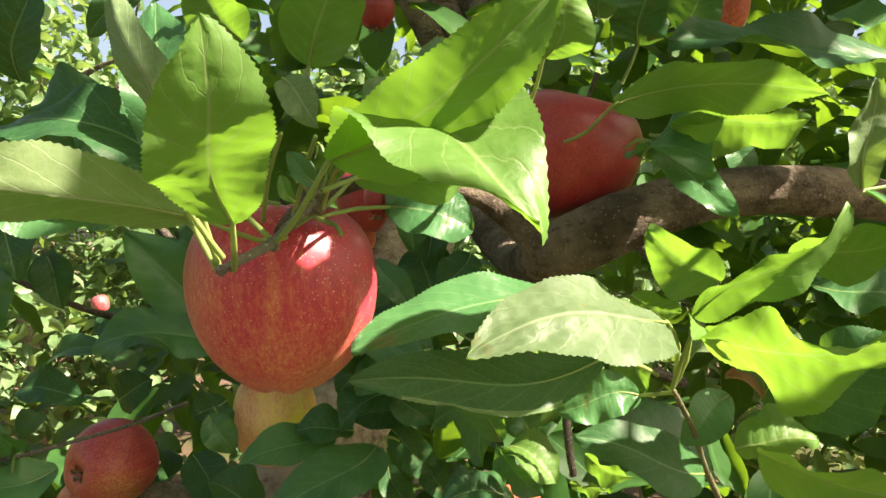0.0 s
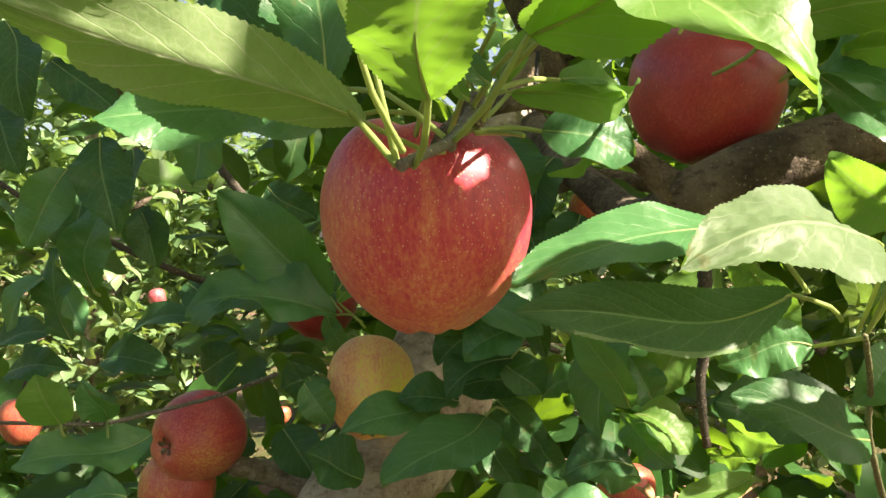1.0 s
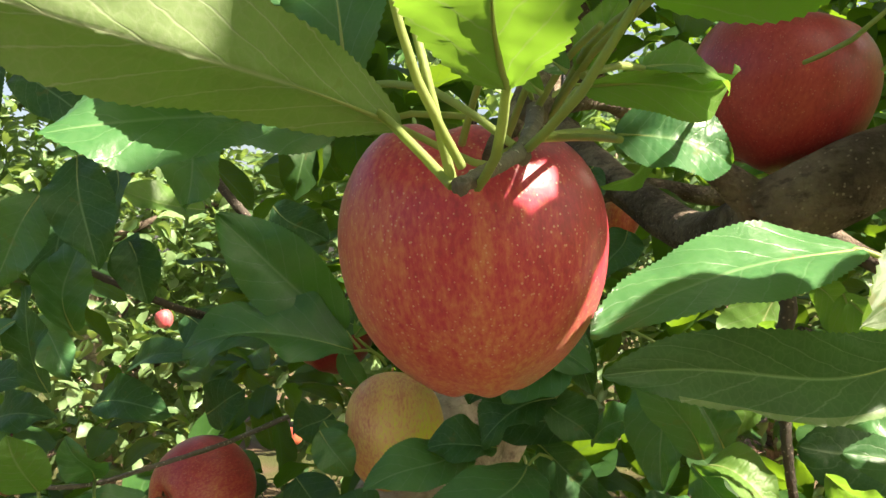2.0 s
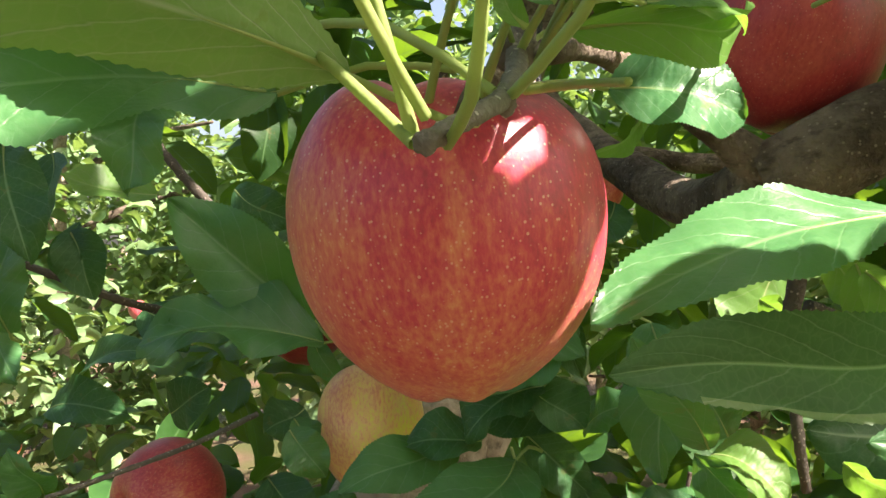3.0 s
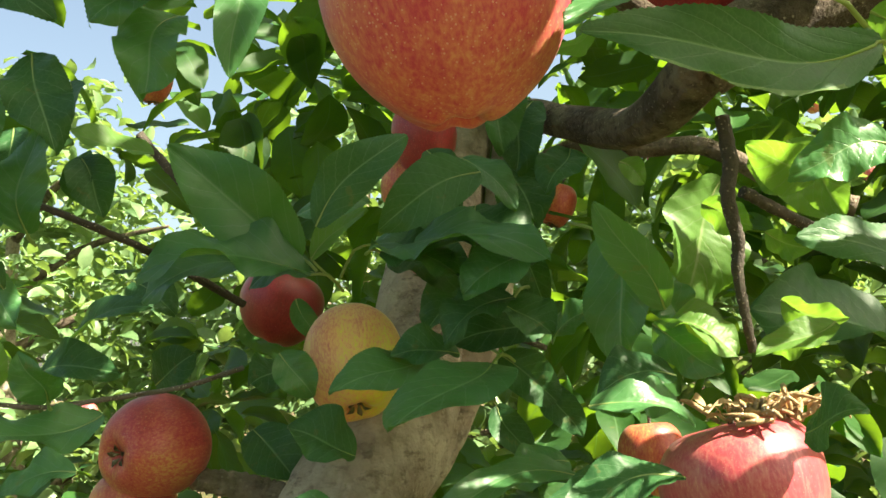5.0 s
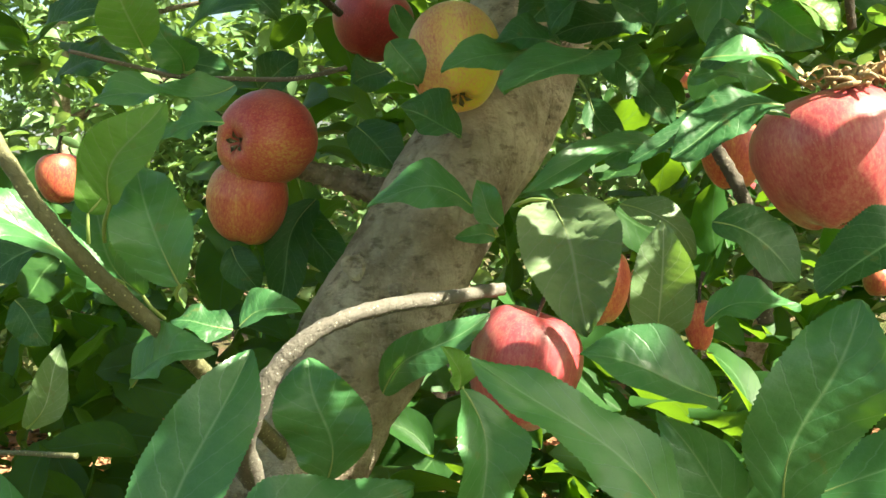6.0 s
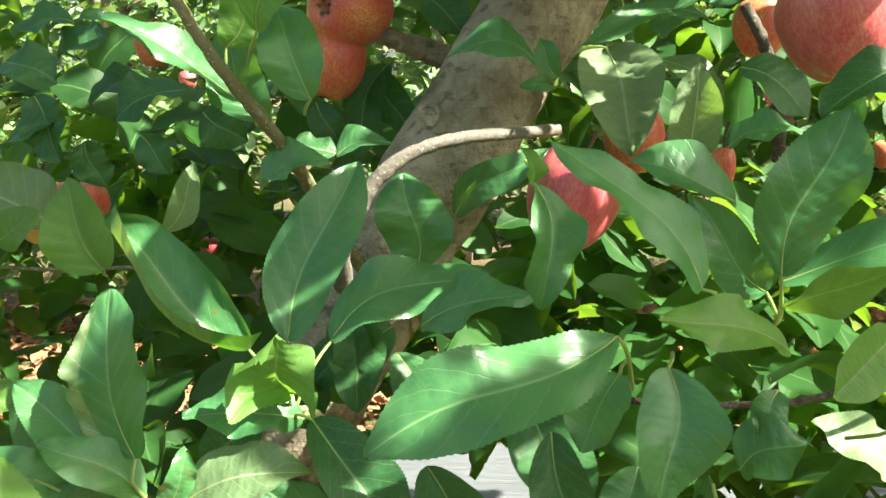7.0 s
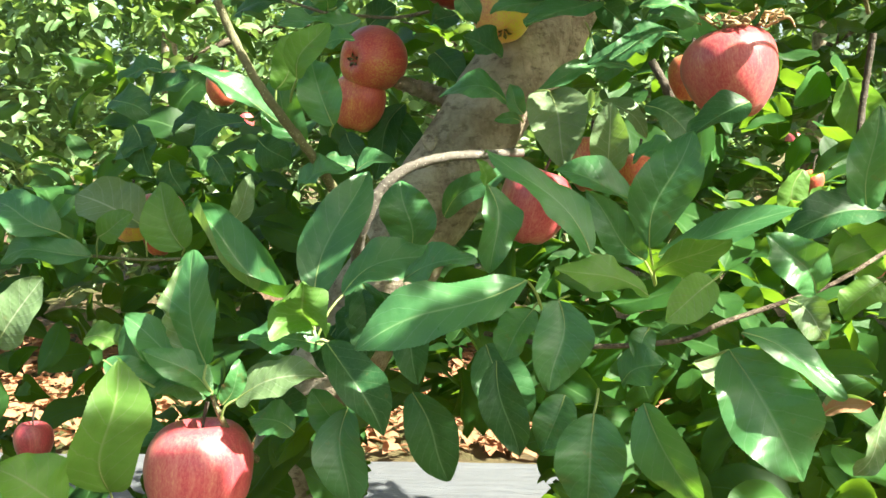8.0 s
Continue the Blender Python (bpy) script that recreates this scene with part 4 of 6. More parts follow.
leaf((0.072, 0.460, 1.468), (0.083, 0.440, 1.503), 0.031, (0.06, -0.86, -0.50), "young", stem=(0.068, 0.500, 1.449), fold=0.2)
leaf((0.149, 0.600, 1.507), (0.152, 0.580, 1.546), 0.040, (-0.04, -0.89, -0.45), "dark", stem=(0.138, 0.600, 1.481))
leaf((0.170, 0.580, 1.512), (0.185, 0.560, 1.544), 0.034, (-0.29, -0.87, -0.40), "top")
leaf((0.261, 0.520, 1.408), (0.260, 0.500, 1.467), 0.027, (0.00, -0.95, -0.32), "under", fold=0.3)
leaf((0.300, 0.660, 1.542), (0.338, 0.620, 1.511), 0.050, (-0.01, -0.62, 0.79), "top")
leaf((0.126, 0.620, 1.530), (0.133, 0.600, 1.559), 0.030, (-0.19, -0.83, -0.53), "top")
leaf((0.215, 0.620, 1.446), (0.231, 0.620, 1.420), 0.023, (0.07, -1.00, 0.04), "top")
leaf((0.148, 0.500, 1.438), (0.169, 0.480, 1.441), 0.025, (-0.35, -0.47, -0.81), "young", bulge=0.1)
leaf((0.135, 0.520, 1.424), (0.164, 0.480, 1.419), 0.048, (-0.28, -0.30, 0.91), "top", bulge=0.15)
leaf((0.283, 0.600, 1.497), (0.328, 0.580, 1.522), 0.037, (0.04, -0.74, -0.67), "young")
leaf((0.076, 0.428, 1.350), (-0.017, 0.391, 1.328), 0.038, (0.03, -0.52, 0.85), "top", fold=0.14, bulge=0.03, wave=0.07, hook=0.03, twist=-0.1, stem=(0.112, 0.440, 1.322))
leaf((0.1165, 0.378, 1.341), (0.0365, 0.310, 1.342), 0.043, (0.05, -0.72, 0.69), "ribbed", fold=-0.12, bulge=0.12, peak=0.5, hook=0.12, twist=0.0, stem=(0.137, 0.450, 1.305))
leaf((0.098, 0.418, 1.322), (-0.016, 0.373, 1.316), 0.028, (0.32, -0.93, 0.12), "dark", fold=0.18, bulge=0.0, stem=(0.128, 0.445, 1.310), wave=0.08, twist=0.0, hook=0.0, roll=(1, 0.27, 0.18, 0.86))
leaf((0.134, 0.400, 1.339), (0.199, 0.330, 1.337), 0.061, (-0.44, -0.38, -0.81), "young", bulge=0.14, fold=0.15, stem=(0.129, 0.420, 1.307))
leaf((0.133, 0.400, 1.342), (0.190, 0.370, 1.388), 0.027, (0.09, -0.78, -0.62), "young", fold=0.35, stem=(0.130, 0.420, 1.309))
leaf((0.160, 0.450, 1.356), (0.123, 0.450, 1.381), 0.034, (-0.35, -0.79, -0.51), "young")
leaf((0.197, 0.460, 1.371), (0.251, 0.440, 1.376), 0.037, (-0.18, -0.67, -0.72), "young", bulge=0.08)
leaf((0.193, 0.430, 1.293), (0.231, 0.400, 1.331), 0.049, (-0.79, -0.39, 0.48), "dark", bulge=0.08)
leaf((0.125, 0.470, 1.296), (0.082, 0.470, 1.287), 0.025, (-0.03, -0.99, 0.14), "top", stem=(0.132, 0.430, 1.304))
leaf((0.218, 0.660, 1.210), (0.122, 0.640, 1.243), 0.073, (0.37, -0.59, 0.72), "dark", bulge=0.08)
leaf((0.180, 0.500, 1.292), (0.153, 0.490, 1.267), 0.026, (0.12, -0.96, 0.26), "top")
leaf((0.168, 0.450, 1.273), (0.205, 0.440, 1.281), 0.035, (-0.31, -0.57, 0.76), "young", bulge=0.12)
leaf((0.162, 0.400, 1.284), (0.220, 0.370, 1.272), 0.046, (-0.44, -0.58, -0.68), "young", bulge=0.08)
leaf((0.248, 0.560, 1.351), (0.309, 0.540, 1.339), 0.043, (-0.04, -0.61, 0.79), "dark", bulge=0.1)
leaf((0.169, 0.470, 1.306), (0.185, 0.460, 1.297), 0.013, (0.04, -0.65, 0.76), "dry", curl=0.9, bulge=0.2)
leaf((0.118, 0.460, 1.349), (0.143, 0.460, 1.338), 0.023, (-0.27, -0.75, -0.60), "young")
leaf((0.109, 0.500, 1.294), (0.077, 0.500, 1.306), 0.025, (-0.24, -0.75, -0.62), "young")
leaf((0.133, 0.440, 1.317), (0.123, 0.430, 1.340), 0.013, (-0.43, -0.75, -0.51), "under")
leaf((0.149, 0.440, 1.329), (0.169, 0.430, 1.340), 0.020, (0.03, -0.74, -0.67), "young")
leaf((0.198, 0.500, 1.323), (0.212, 0.480, 1.313), 0.024, (-0.10, -0.49, 0.86), "under")
leaf((0.067, 0.620, 1.236), (0.098, 0.600, 1.219), 0.036, (0.03, -0.64, 0.77), "young")
leaf((0.086, 0.660, 1.236), (0.069, 0.660, 1.269), 0.029, (0.06, -1.00, 0.03), "top")
leaf((-0.148, 0.730, 1.302), (-0.231, 0.710, 1.381), 0.057, (0.20, -0.98, -0.04), "top", bulge=0.05, stem=(-0.137, 0.720, 1.291))
leaf((-0.099, 0.730, 1.308), (0.011, 0.660, 1.283), 0.049, (-0.15, -0.54, 0.83), "top", bulge=0.06, stem=(-0.123, 0.740, 1.288))
leaf((-0.141, 0.720, 1.289), (-0.246, 0.690, 1.301), 0.058, (0.25, -0.57, 0.78), "top", bulge=0.08, fold=0.3, stem=(-0.122, 0.740, 1.278))
leaf((-0.175, 0.740, 1.299), (-0.260, 0.740, 1.281), 0.050, (-0.16, -0.63, 0.76), "top", bulge=0.08)
leaf((-0.140, 0.720, 1.299), (-0.100, 0.710, 1.329), 0.020, (-0.43, -0.85, 0.30), "young", fold=0.3, stem=(-0.124, 0.740, 1.282))
leaf((0.051, 0.680, 1.297), (0.050, 0.660, 1.212), 0.045, (-0.55, -0.81, 0.19), "top", twist=0.3, stem=(0.030, 0.700, 1.309), bulge=0.08, fold=0.3)
leaf((0.134, 0.700, 1.332), (0.087, 0.690, 1.239), 0.062, (0.42, -0.90, -0.12), "young", fold=0.15, bulge=0.04)
leaf((-0.062, 0.706, 1.232), (-0.1273, 0.665, 1.2096), 0.040, (-0.10, -0.72, 0.68), "top", fold=0.15, bulge=0.05, twist=0.1)
leaf((-0.028, 0.684, 1.221), (-0.091, 0.606, 1.189), 0.054, (-0.12, -0.50, 0.86), "top", fold=0.12, bulge=0.06, twist=0.0, stem=(-0.012, 0.700, 1.222))
leaf((0.012, 0.729, 1.249), (-0.0516, 0.714, 1.2357), 0.040, (0.05, -0.75, 0.65), "dark", bulge=0.06)
leaf((-0.163, 0.711, 1.238), (-0.1416, 0.710, 1.209), 0.028, (0.28, -0.95, 0.10), "top")
leaf((-0.129, 0.660, 1.311), (-0.071, 0.660, 1.367), 0.032, (-0.07, -0.99, 0.08), "dark")
leaf((-0.026, 0.680, 1.342), (-0.092, 0.670, 1.310), 0.038, (0.06, -0.98, 0.18), "dark")
leaf((-0.284, 0.620, 1.311), (-0.278, 0.620, 1.371), 0.035, (-0.02, -1.00, 0.00), "top", stem=(-0.284, 0.630, 1.306))
leaf((-0.288, 0.600, 1.279), (-0.304, 0.600, 1.337), 0.031, (-0.49, -0.86, -0.14), "dark")
leaf((-0.307, 0.600, 1.318), (-0.332, 0.600, 1.284), 0.023, (-0.47, -0.82, 0.34), "top")
leaf((-0.295, 0.600, 1.226), (-0.302, 0.580, 1.259), 0.035, (0.14, -0.86, -0.49), "young", stem=(-0.292, 0.600, 1.218), peak=0.5)
leaf((-0.291, 0.660, 1.218), (-0.300, 0.640, 1.246), 0.027, (0.24, -0.83, -0.50), "top", stem=(-0.273, 0.620, 1.214))
leaf((-0.282, 0.500, 1.140), (-0.255, 0.500, 1.186), 0.031, (-0.06, -1.00, 0.04), "young", stem=(-0.294, 0.520, 1.121))
leaf((-0.252, 0.500, 1.100), (-0.274, 0.510, 1.159), 0.037, (-0.01, -0.99, 0.17), "top", stem=(-0.260, 0.520, 1.091))
leaf((-0.252, 0.600, 1.181), (-0.294, 0.600, 1.170), 0.027, (-0.20, -0.63, 0.75), "top")
leaf((-0.241, 0.840, 1.129), (-0.275, 0.820, 1.038), 0.040, (0.02, -0.98, 0.21), "dark")
leaf((-0.257, 0.850, 1.127), (-0.218, 0.830, 1.061), 0.039, (-0.06, -0.96, 0.26), "dark")
leaf((-0.111, 0.655, 1.123), (-0.177, 0.640, 1.127), 0.046, (0.18, -0.59, 0.79), "top", bulge=0.2, fold=0.2, stem=(-0.095, 0.680, 1.103))
leaf((-0.094, 0.660, 1.111), (-0.108, 0.660, 1.141), 0.021, (0.06, -1.00, 0.03), "top")
leaf((-0.098, 0.660, 1.104), (-0.122, 0.650, 1.106), 0.014, (0.40, -0.91, 0.14), "top")
leaf((-0.070, 0.570, 1.129), (-0.057, 0.530, 1.065), 0.056, (-0.07, -0.85, 0.52), "ribbed", bulge=0.06, fold=0.2, stem=(-0.088, 0.600, 1.126), peak=0.35)
leaf((-0.019, 0.650, 1.122), (0.026, 0.640, 1.088), 0.028, (0.30, -0.73, 0.61), "under", bulge=0.15)
leaf((-0.019, 0.550, 1.054), (-0.018, 0.530, 1.117), 0.035, (-0.00, -0.95, -0.30), "under", fold=0.3, stem=(-0.020, 0.560, 1.047))
leaf((0.041, 0.520, 1.166), (-0.039, 0.500, 1.154), 0.019, (0.03, -0.61, 0.79), "dark", bulge=0.06)
leaf((0.031, 0.500, 1.170), (-0.023, 0.490, 1.148), 0.028, (-0.17, -0.66, 0.73), "dark", bulge=0.06)
leaf((0.017, 0.660, 1.152), (-0.081, 0.620, 1.140), 0.025, (0.13, -0.57, 0.81), "top")
leaf((-0.002, 0.500, 1.035), (-0.067, 0.490, 1.061), 0.042, (0.37, -0.61, 0.70), "top", bulge=0.08)
leaf((0.003, 0.450, 0.992), (-0.042, 0.430, 1.048), 0.029, (0.25, -0.96, -0.15), "top", stem=(0.012, 0.460, 0.971))
leaf((0.004, 0.430, 1.005), (0.033, 0.420, 1.091), 0.045, (-0.08, -0.99, -0.09), "top", stem=(0.013, 0.460, 0.972), bulge=0.03, fold=0.12, peak=0.52)
leaf((0.001, 0.530, 1.065), (0.045, 0.520, 1.075), 0.026, (-0.31, -0.58, 0.75), "top")
leaf((0.087, 0.490, 1.114), (0.038, 0.480, 1.085), 0.036, (-0.25, -0.70, 0.67), "dark", bulge=0.08)
leaf((0.014, 0.560, 1.114), (0.058, 0.550, 1.084), 0.043, (0.27, -0.72, 0.65), "dark", bulge=0.06)
leaf((0.007, 0.550, 1.198), (0.058, 0.550, 1.189), 0.021, (0.14, -0.63, 0.76), "top")
leaf((0.074, 0.640, 1.192), (0.022, 0.630, 1.198), 0.036, (0.21, -0.60, 0.78), "top", bulge=0.1)
leaf((0.063, 0.600, 1.208), (0.020, 0.600, 1.203), 0.034, (-0.09, -0.62, 0.78), "dark", bulge=0.1)
leaf((0.106, 0.500, 1.228), (0.067, 0.490, 1.217), 0.016, (-0.05, -0.64, 0.77), "young", bulge=0.1)
leaf((0.104, 0.580, 1.222), (0.130, 0.570, 1.222), 0.017, (-0.25, -0.65, -0.72), "young")
leaf((0.143, 0.660, 1.289), (0.167, 0.650, 1.275), 0.019, (-0.55, -0.64, -0.53), "young")
leaf((0.133, 0.600, 1.329), (0.156, 0.600, 1.286), 0.030, (-0.36, -0.92, -0.18), "young")
leaf((0.096, 0.520, 1.181), (0.115, 0.500, 1.191), 0.035, (-0.63, -0.20, 0.75), "dark", bulge=0.1)
leaf((0.059, 0.620, 1.237), (0.088, 0.600, 1.208), 0.027, (-0.73, -0.60, -0.32), "top", bulge=0.1)
leaf((0.079, 0.750, 1.358), (0.096, 0.750, 1.341), 0.018, (0.07, -0.99, 0.07), "young")
leaf((-0.036, 0.720, 1.361), (-0.003, 0.700, 1.319), 0.027, (0.22, -0.80, 0.55), "top", bulge=0.2)
leaf((-0.001, 0.760, 1.304), (0.019, 0.750, 1.256), 0.024, (-0.02, -0.98, 0.20), "dark")
leaf((0.013, 0.700, 1.232), (0.044, 0.680, 1.253), 0.029, (-0.69, -0.41, 0.60), "top")
leaf((-0.271, 0.490, 0.955), (-0.231, 0.540, 1.062), 0.048, (0.09, -0.92, 0.39), "top", stem=(-0.260, 0.450, 0.927), fold=0.2, bulge=0.04)
leaf((-0.198, 0.560, 0.982), (-0.205, 0.560, 1.050), 0.049, (0.02, -1.00, 0.00), "top", fold=0.12, stem=(-0.206, 0.500, 0.966), peak=0.52)
leaf((-0.241, 0.470, 0.960), (-0.148, 0.520, 0.996), 0.043, (0.03, -0.61, 0.79), "top", stem=(-0.259, 0.450, 0.927), bulge=0.06)
leaf((-0.087, 0.380, 0.987), (-0.204, 0.330, 0.954), 0.047, (0.04, -0.61, 0.79), "top", fold=0.1, bulge=0.05, stem=(-0.073, 0.420, 0.947), peak=0.55)
leaf((-0.185, 0.440, 0.977), (-0.126, 0.420, 0.998), 0.034, (-0.44, -0.54, 0.72), "top", bulge=0.08)
leaf((-0.284, 0.450, 0.961), (-0.370, 0.470, 1.039), 0.047, (0.33, -0.76, 0.56), "top", stem=(-0.265, 0.450, 0.929), fold=0.3, curl=0.7, bulge=0.06)
leaf((-0.258, 0.430, 0.944), (-0.257, 0.405, 0.981), 0.057, (-0.04, -0.83, -0.56), "young", fold=0.4, curl=0.2, stem=(-0.260, 0.450, 0.926), wave=0.16)
leaf((-0.253, 0.440, 0.924), (-0.315, 0.420, 0.931), 0.035, (0.26, -0.56, 0.78), "top", bulge=0.1, stem=(-0.252, 0.450, 0.922))
leaf((-0.334, 0.400, 0.917), (-0.348, 0.420, 1.004), 0.055, (-0.40, -0.90, 0.10), "top", fold=0.15, stem=(-0.331, 0.400, 0.896), wave=0.05, twist=0.1, roll=(1, 0.50, 0.03, 0.92))
leaf((-0.342, 0.420, 0.896), (-0.412, 0.430, 0.948), 0.037, (0.34, -0.73, 0.60), "top", stem=(-0.334, 0.410, 0.890))
leaf((-0.331, 0.400, 0.894), (-0.381, 0.390, 0.930), 0.029, (0.53, -0.64, 0.56), "top")
leaf((-0.315, 0.410, 0.887), (-0.240, 0.400, 0.909), 0.041, (-0.30, -0.61, 0.73), "under", stem=(-0.328, 0.410, 0.871), bulge=0.08)
leaf((-0.244, 0.420, 0.931), (-0.195, 0.400, 0.864), 0.043, (0.38, -0.77, 0.51), "dark", fold=0.4, bulge=0.1, stem=(-0.264, 0.450, 0.923))
leaf((-0.228, 0.420, 0.879), (-0.226, 0.410, 0.801), 0.044, (0.00, -0.99, 0.13), "top", stem=(-0.243, 0.440, 0.911))
leaf((-0.1889, 0.5060, 0.8673), (-0.1584, 0.5000, 0.7869), 0.046, (0.01, -0.99, 0.13), "dark")
leaf((-0.065, 0.370, 0.975), (-0.072, 0.350, 0.915), 0.043, (0.02, -0.95, 0.31), "top", fold=0.3, stem=(-0.057, 0.400, 0.973))
leaf((-0.083, 0.400, 0.962), (-0.104, 0.380, 0.929), 0.034, (-0.38, -0.67, 0.64), "top", fold=0.25, stem=(-0.078, 0.410, 0.966))
leaf((-0.000, 0.400, 0.973), (-0.068, 0.380, 0.996), 0.030, (0.42, -0.56, 0.71), "young", bulge=0.1)
leaf((0.042, 0.380, 0.988), (0.007, 0.360, 0.963), 0.030, (0.27, -0.90, 0.35), "young", bulge=0.05, stem=(0.052, 0.400, 0.991))
leaf((0.005, 0.430, 0.943), (-0.006, 0.420, 0.919), 0.021, (0.09, -0.93, 0.35), "top")
leaf((0.009, 0.440, 0.986), (0.062, 0.420, 1.014), 0.036, (0.07, -0.75, -0.66), "young", bulge=0.08, stem=(0.011, 0.460, 0.976))
leaf((-0.040, 0.370, 0.894), (-0.045, 0.360, 0.826), 0.052, (-0.00, -0.99, 0.14), "top", stem=(-0.035, 0.400, 0.903))
leaf((0.058, 0.400, 0.934), (0.109, 0.380, 0.843), 0.065, (-0.03, -0.98, 0.20), "top", fold=0.2, stem=(0.038, 0.420, 0.920))
leaf((-0.004, 0.380, 0.899), (0.037, 0.370, 0.826), 0.042, (-0.41, -0.91, -0.11), "top", fold=0.3)
leaf((-0.113, 0.460, 0.908), (-0.094, 0.450, 0.833), 0.038, (0.00, -0.99, 0.13), "dark")
leaf((0.062, 0.380, 0.951), (0.130, 0.360, 0.912), 0.027, (0.19, -0.69, 0.70), "top", bulge=0.06)
leaf((0.129, 0.440, 0.969), (0.091, 0.430, 1.015), 0.040, (0.18, -0.98, -0.06), "top", fold=0.3)
leaf((0.113, 0.450, 0.962), (0.139, 0.440, 0.933), 0.029, (-0.09, -0.96, 0.25), "under", fold=0.3)
leaf((0.191, 0.520, 1.024), (0.193, 0.510, 1.111), 0.039, (-0.00, -0.99, -0.11), "top")
leaf((-0.413, 0.390, 0.817), (-0.389, 0.370, 0.924), 0.060, (0.55, -0.80, -0.05), "young", fold=0.35, stem=(-0.410, 0.400, 0.789), wave=0.10, twist=0.45, hook=0.1)
leaf((-0.413, 0.320, 0.833), (-0.448, 0.300, 0.870), 0.050, (0.74, -0.53, 0.41), "young")
leaf((-0.582, 0.520, 0.901), (-0.531, 0.520, 0.966), 0.048, (-0.07, -1.00, 0.06), "under")
leaf((-0.625, 0.720, 0.986), (-0.704, 0.720, 1.026), 0.060, (0.34, -0.67, 0.66), "top", stem=(-0.596, 0.740, 0.955))
leaf((-0.588, 0.720, 0.958), (-0.689, 0.700, 0.962), 0.042, (0.15, -0.60, 0.79), "top")
leaf((-0.543, 0.760, 0.989), (-0.617, 0.750, 1.032), 0.077, (0.45, -0.64, 0.63), "under", stem=(-0.535, 0.750, 0.954))
leaf((-0.578, 0.720, 0.981), (-0.536, 0.720, 1.008), 0.035, (-0.07, -0.99, 0.11), "young", stem=(-0.591, 0.740, 0.955))
leaf((-0.408, 0.550, 0.988), (-0.436, 0.560, 1.051), 0.049, (-0.00, -0.99, 0.16), "young", stem=(-0.446, 0.640, 0.966), peak=0.35)
leaf((-0.312, 0.560, 1.100), (-0.395, 0.520, 1.155), 0.032, (0.64, -0.50, 0.59), "top", stem=(-0.306, 0.580, 1.083), bulge=0.05)
leaf((-0.318, 0.560, 1.134), (-0.298, 0.560, 1.185), 0.034, (0.31, -0.94, -0.12), "young", stem=(-0.321, 0.565, 1.118))
leaf((-0.299, 0.580, 1.086), (-0.325, 0.580, 1.150), 0.042, (0.05, -1.00, 0.02), "top", stem=(-0.291, 0.590, 1.071))
leaf((-0.298, 0.550, 1.041), (-0.252, 0.540, 1.063), 0.036, (-0.44, -0.60, 0.67), "top")
leaf((-0.255, 0.600, 1.061), (-0.291, 0.600, 1.069), 0.025, (0.17, -0.63, 0.76), "dark")
leaf((-0.261, 0.640, 1.056), (-0.223, 0.640, 1.068), 0.029, (-0.22, -0.64, 0.74), "top", bulge=0.1)
leaf((-0.121, 0.480, 1.050), (-0.115, 0.460, 0.981), 0.036, (0.55, -0.79, 0.27), "top", fold=0.35, stem=(-0.126, 0.500, 1.062))
leaf((-0.123, 0.480, 1.050), (-0.127, 0.470, 1.071), 0.016, (0.70, -0.69, -0.19), "young", fold=0.3)
leaf((-0.041, 0.410, 1.003), (-0.117, 0.410, 1.080), 0.031, (0.47, -0.75, 0.46), "top", fold=0.2, bulge=0.03, stem=(-0.034, 0.420, 0.993), peak=0.33)
leaf((-0.173, 0.640, 1.010), (-0.105, 0.620, 1.060), 0.028, (-0.26, -0.97, -0.04), "top")
leaf((-0.382, 0.600, 1.007), (-0.357, 0.600, 1.055), 0.022, (0.39, -0.90, -0.21), "under")
leaf((-0.641, 0.740, 1.005), (-0.616, 0.740, 1.028), 0.026, (-0.07, -0.99, 0.08), "top")
leaf((0.169, 0.400, 0.894), (0.152, 0.400, 0.839), 0.027, (0.48, -0.86, -0.15), "under")
leaf((0.143, 0.460, 0.867), (0.174, 0.440, 0.885), 0.020, (-0.65, -0.40, 0.64), "dry", curl=0.4)
leaf((-0.416, 0.400, 0.919), (-0.374, 0.410, 0.889), 0.030, (0.54, -0.62, 0.57), "top", stem=(-0.356, 0.410, 0.880))
leaf((-0.425, 0.460, 0.938), (-0.372, 0.450, 0.878), 0.045, (-0.31, -0.94, -0.12), "top")
leaf((-0.485, 0.500, 0.913), (-0.442, 0.500, 0.909), 0.031, (0.09, -0.62, 0.78), "young")
leaf((-0.386, 0.420, 0.907), (-0.339, 0.410, 0.890), 0.043, (0.13, -0.66, 0.74), "top")
leaf((-0.326, 0.410, 0.883), (-0.310, 0.410, 0.918), 0.020, (0.43, -0.88, -0.19), "top")
leaf((-0.272, 0.420, 0.858), (-0.309, 0.420, 0.869), 0.033, (0.22, -0.64, 0.74), "top", bulge=0.1)
leaf((-0.429, 0.430, 0.839), (-0.375, 0.420, 0.856), 0.034, (-0.34, -0.60, 0.73), "dark")
leaf((-0.236, 0.440, 0.855), (-0.260, 0.430, 0.890), 0.032, (0.20, -0.97, -0.13), "top")
leaf((-0.016, 0.420, 0.902), (0.015, 0.410, 0.922), 0.040, (-0.56, -0.58, 0.59), "top")
leaf((0.107, 0.500, 0.867), (0.051, 0.500, 0.900), 0.036, (0.37, -0.68, 0.63), "under")
leaf((-0.3384, 0.5600, 0.8517), (-0.2848, 0.5400, 0.8205), 0.042, (0.1, -0.95, 0.3), "dark")
leaf((-0.3070, 0.5500, 0.8823), (-0.3452, 0.5300, 0.8548), 0.038, (0.1, -0.9, 0.4), "dark")
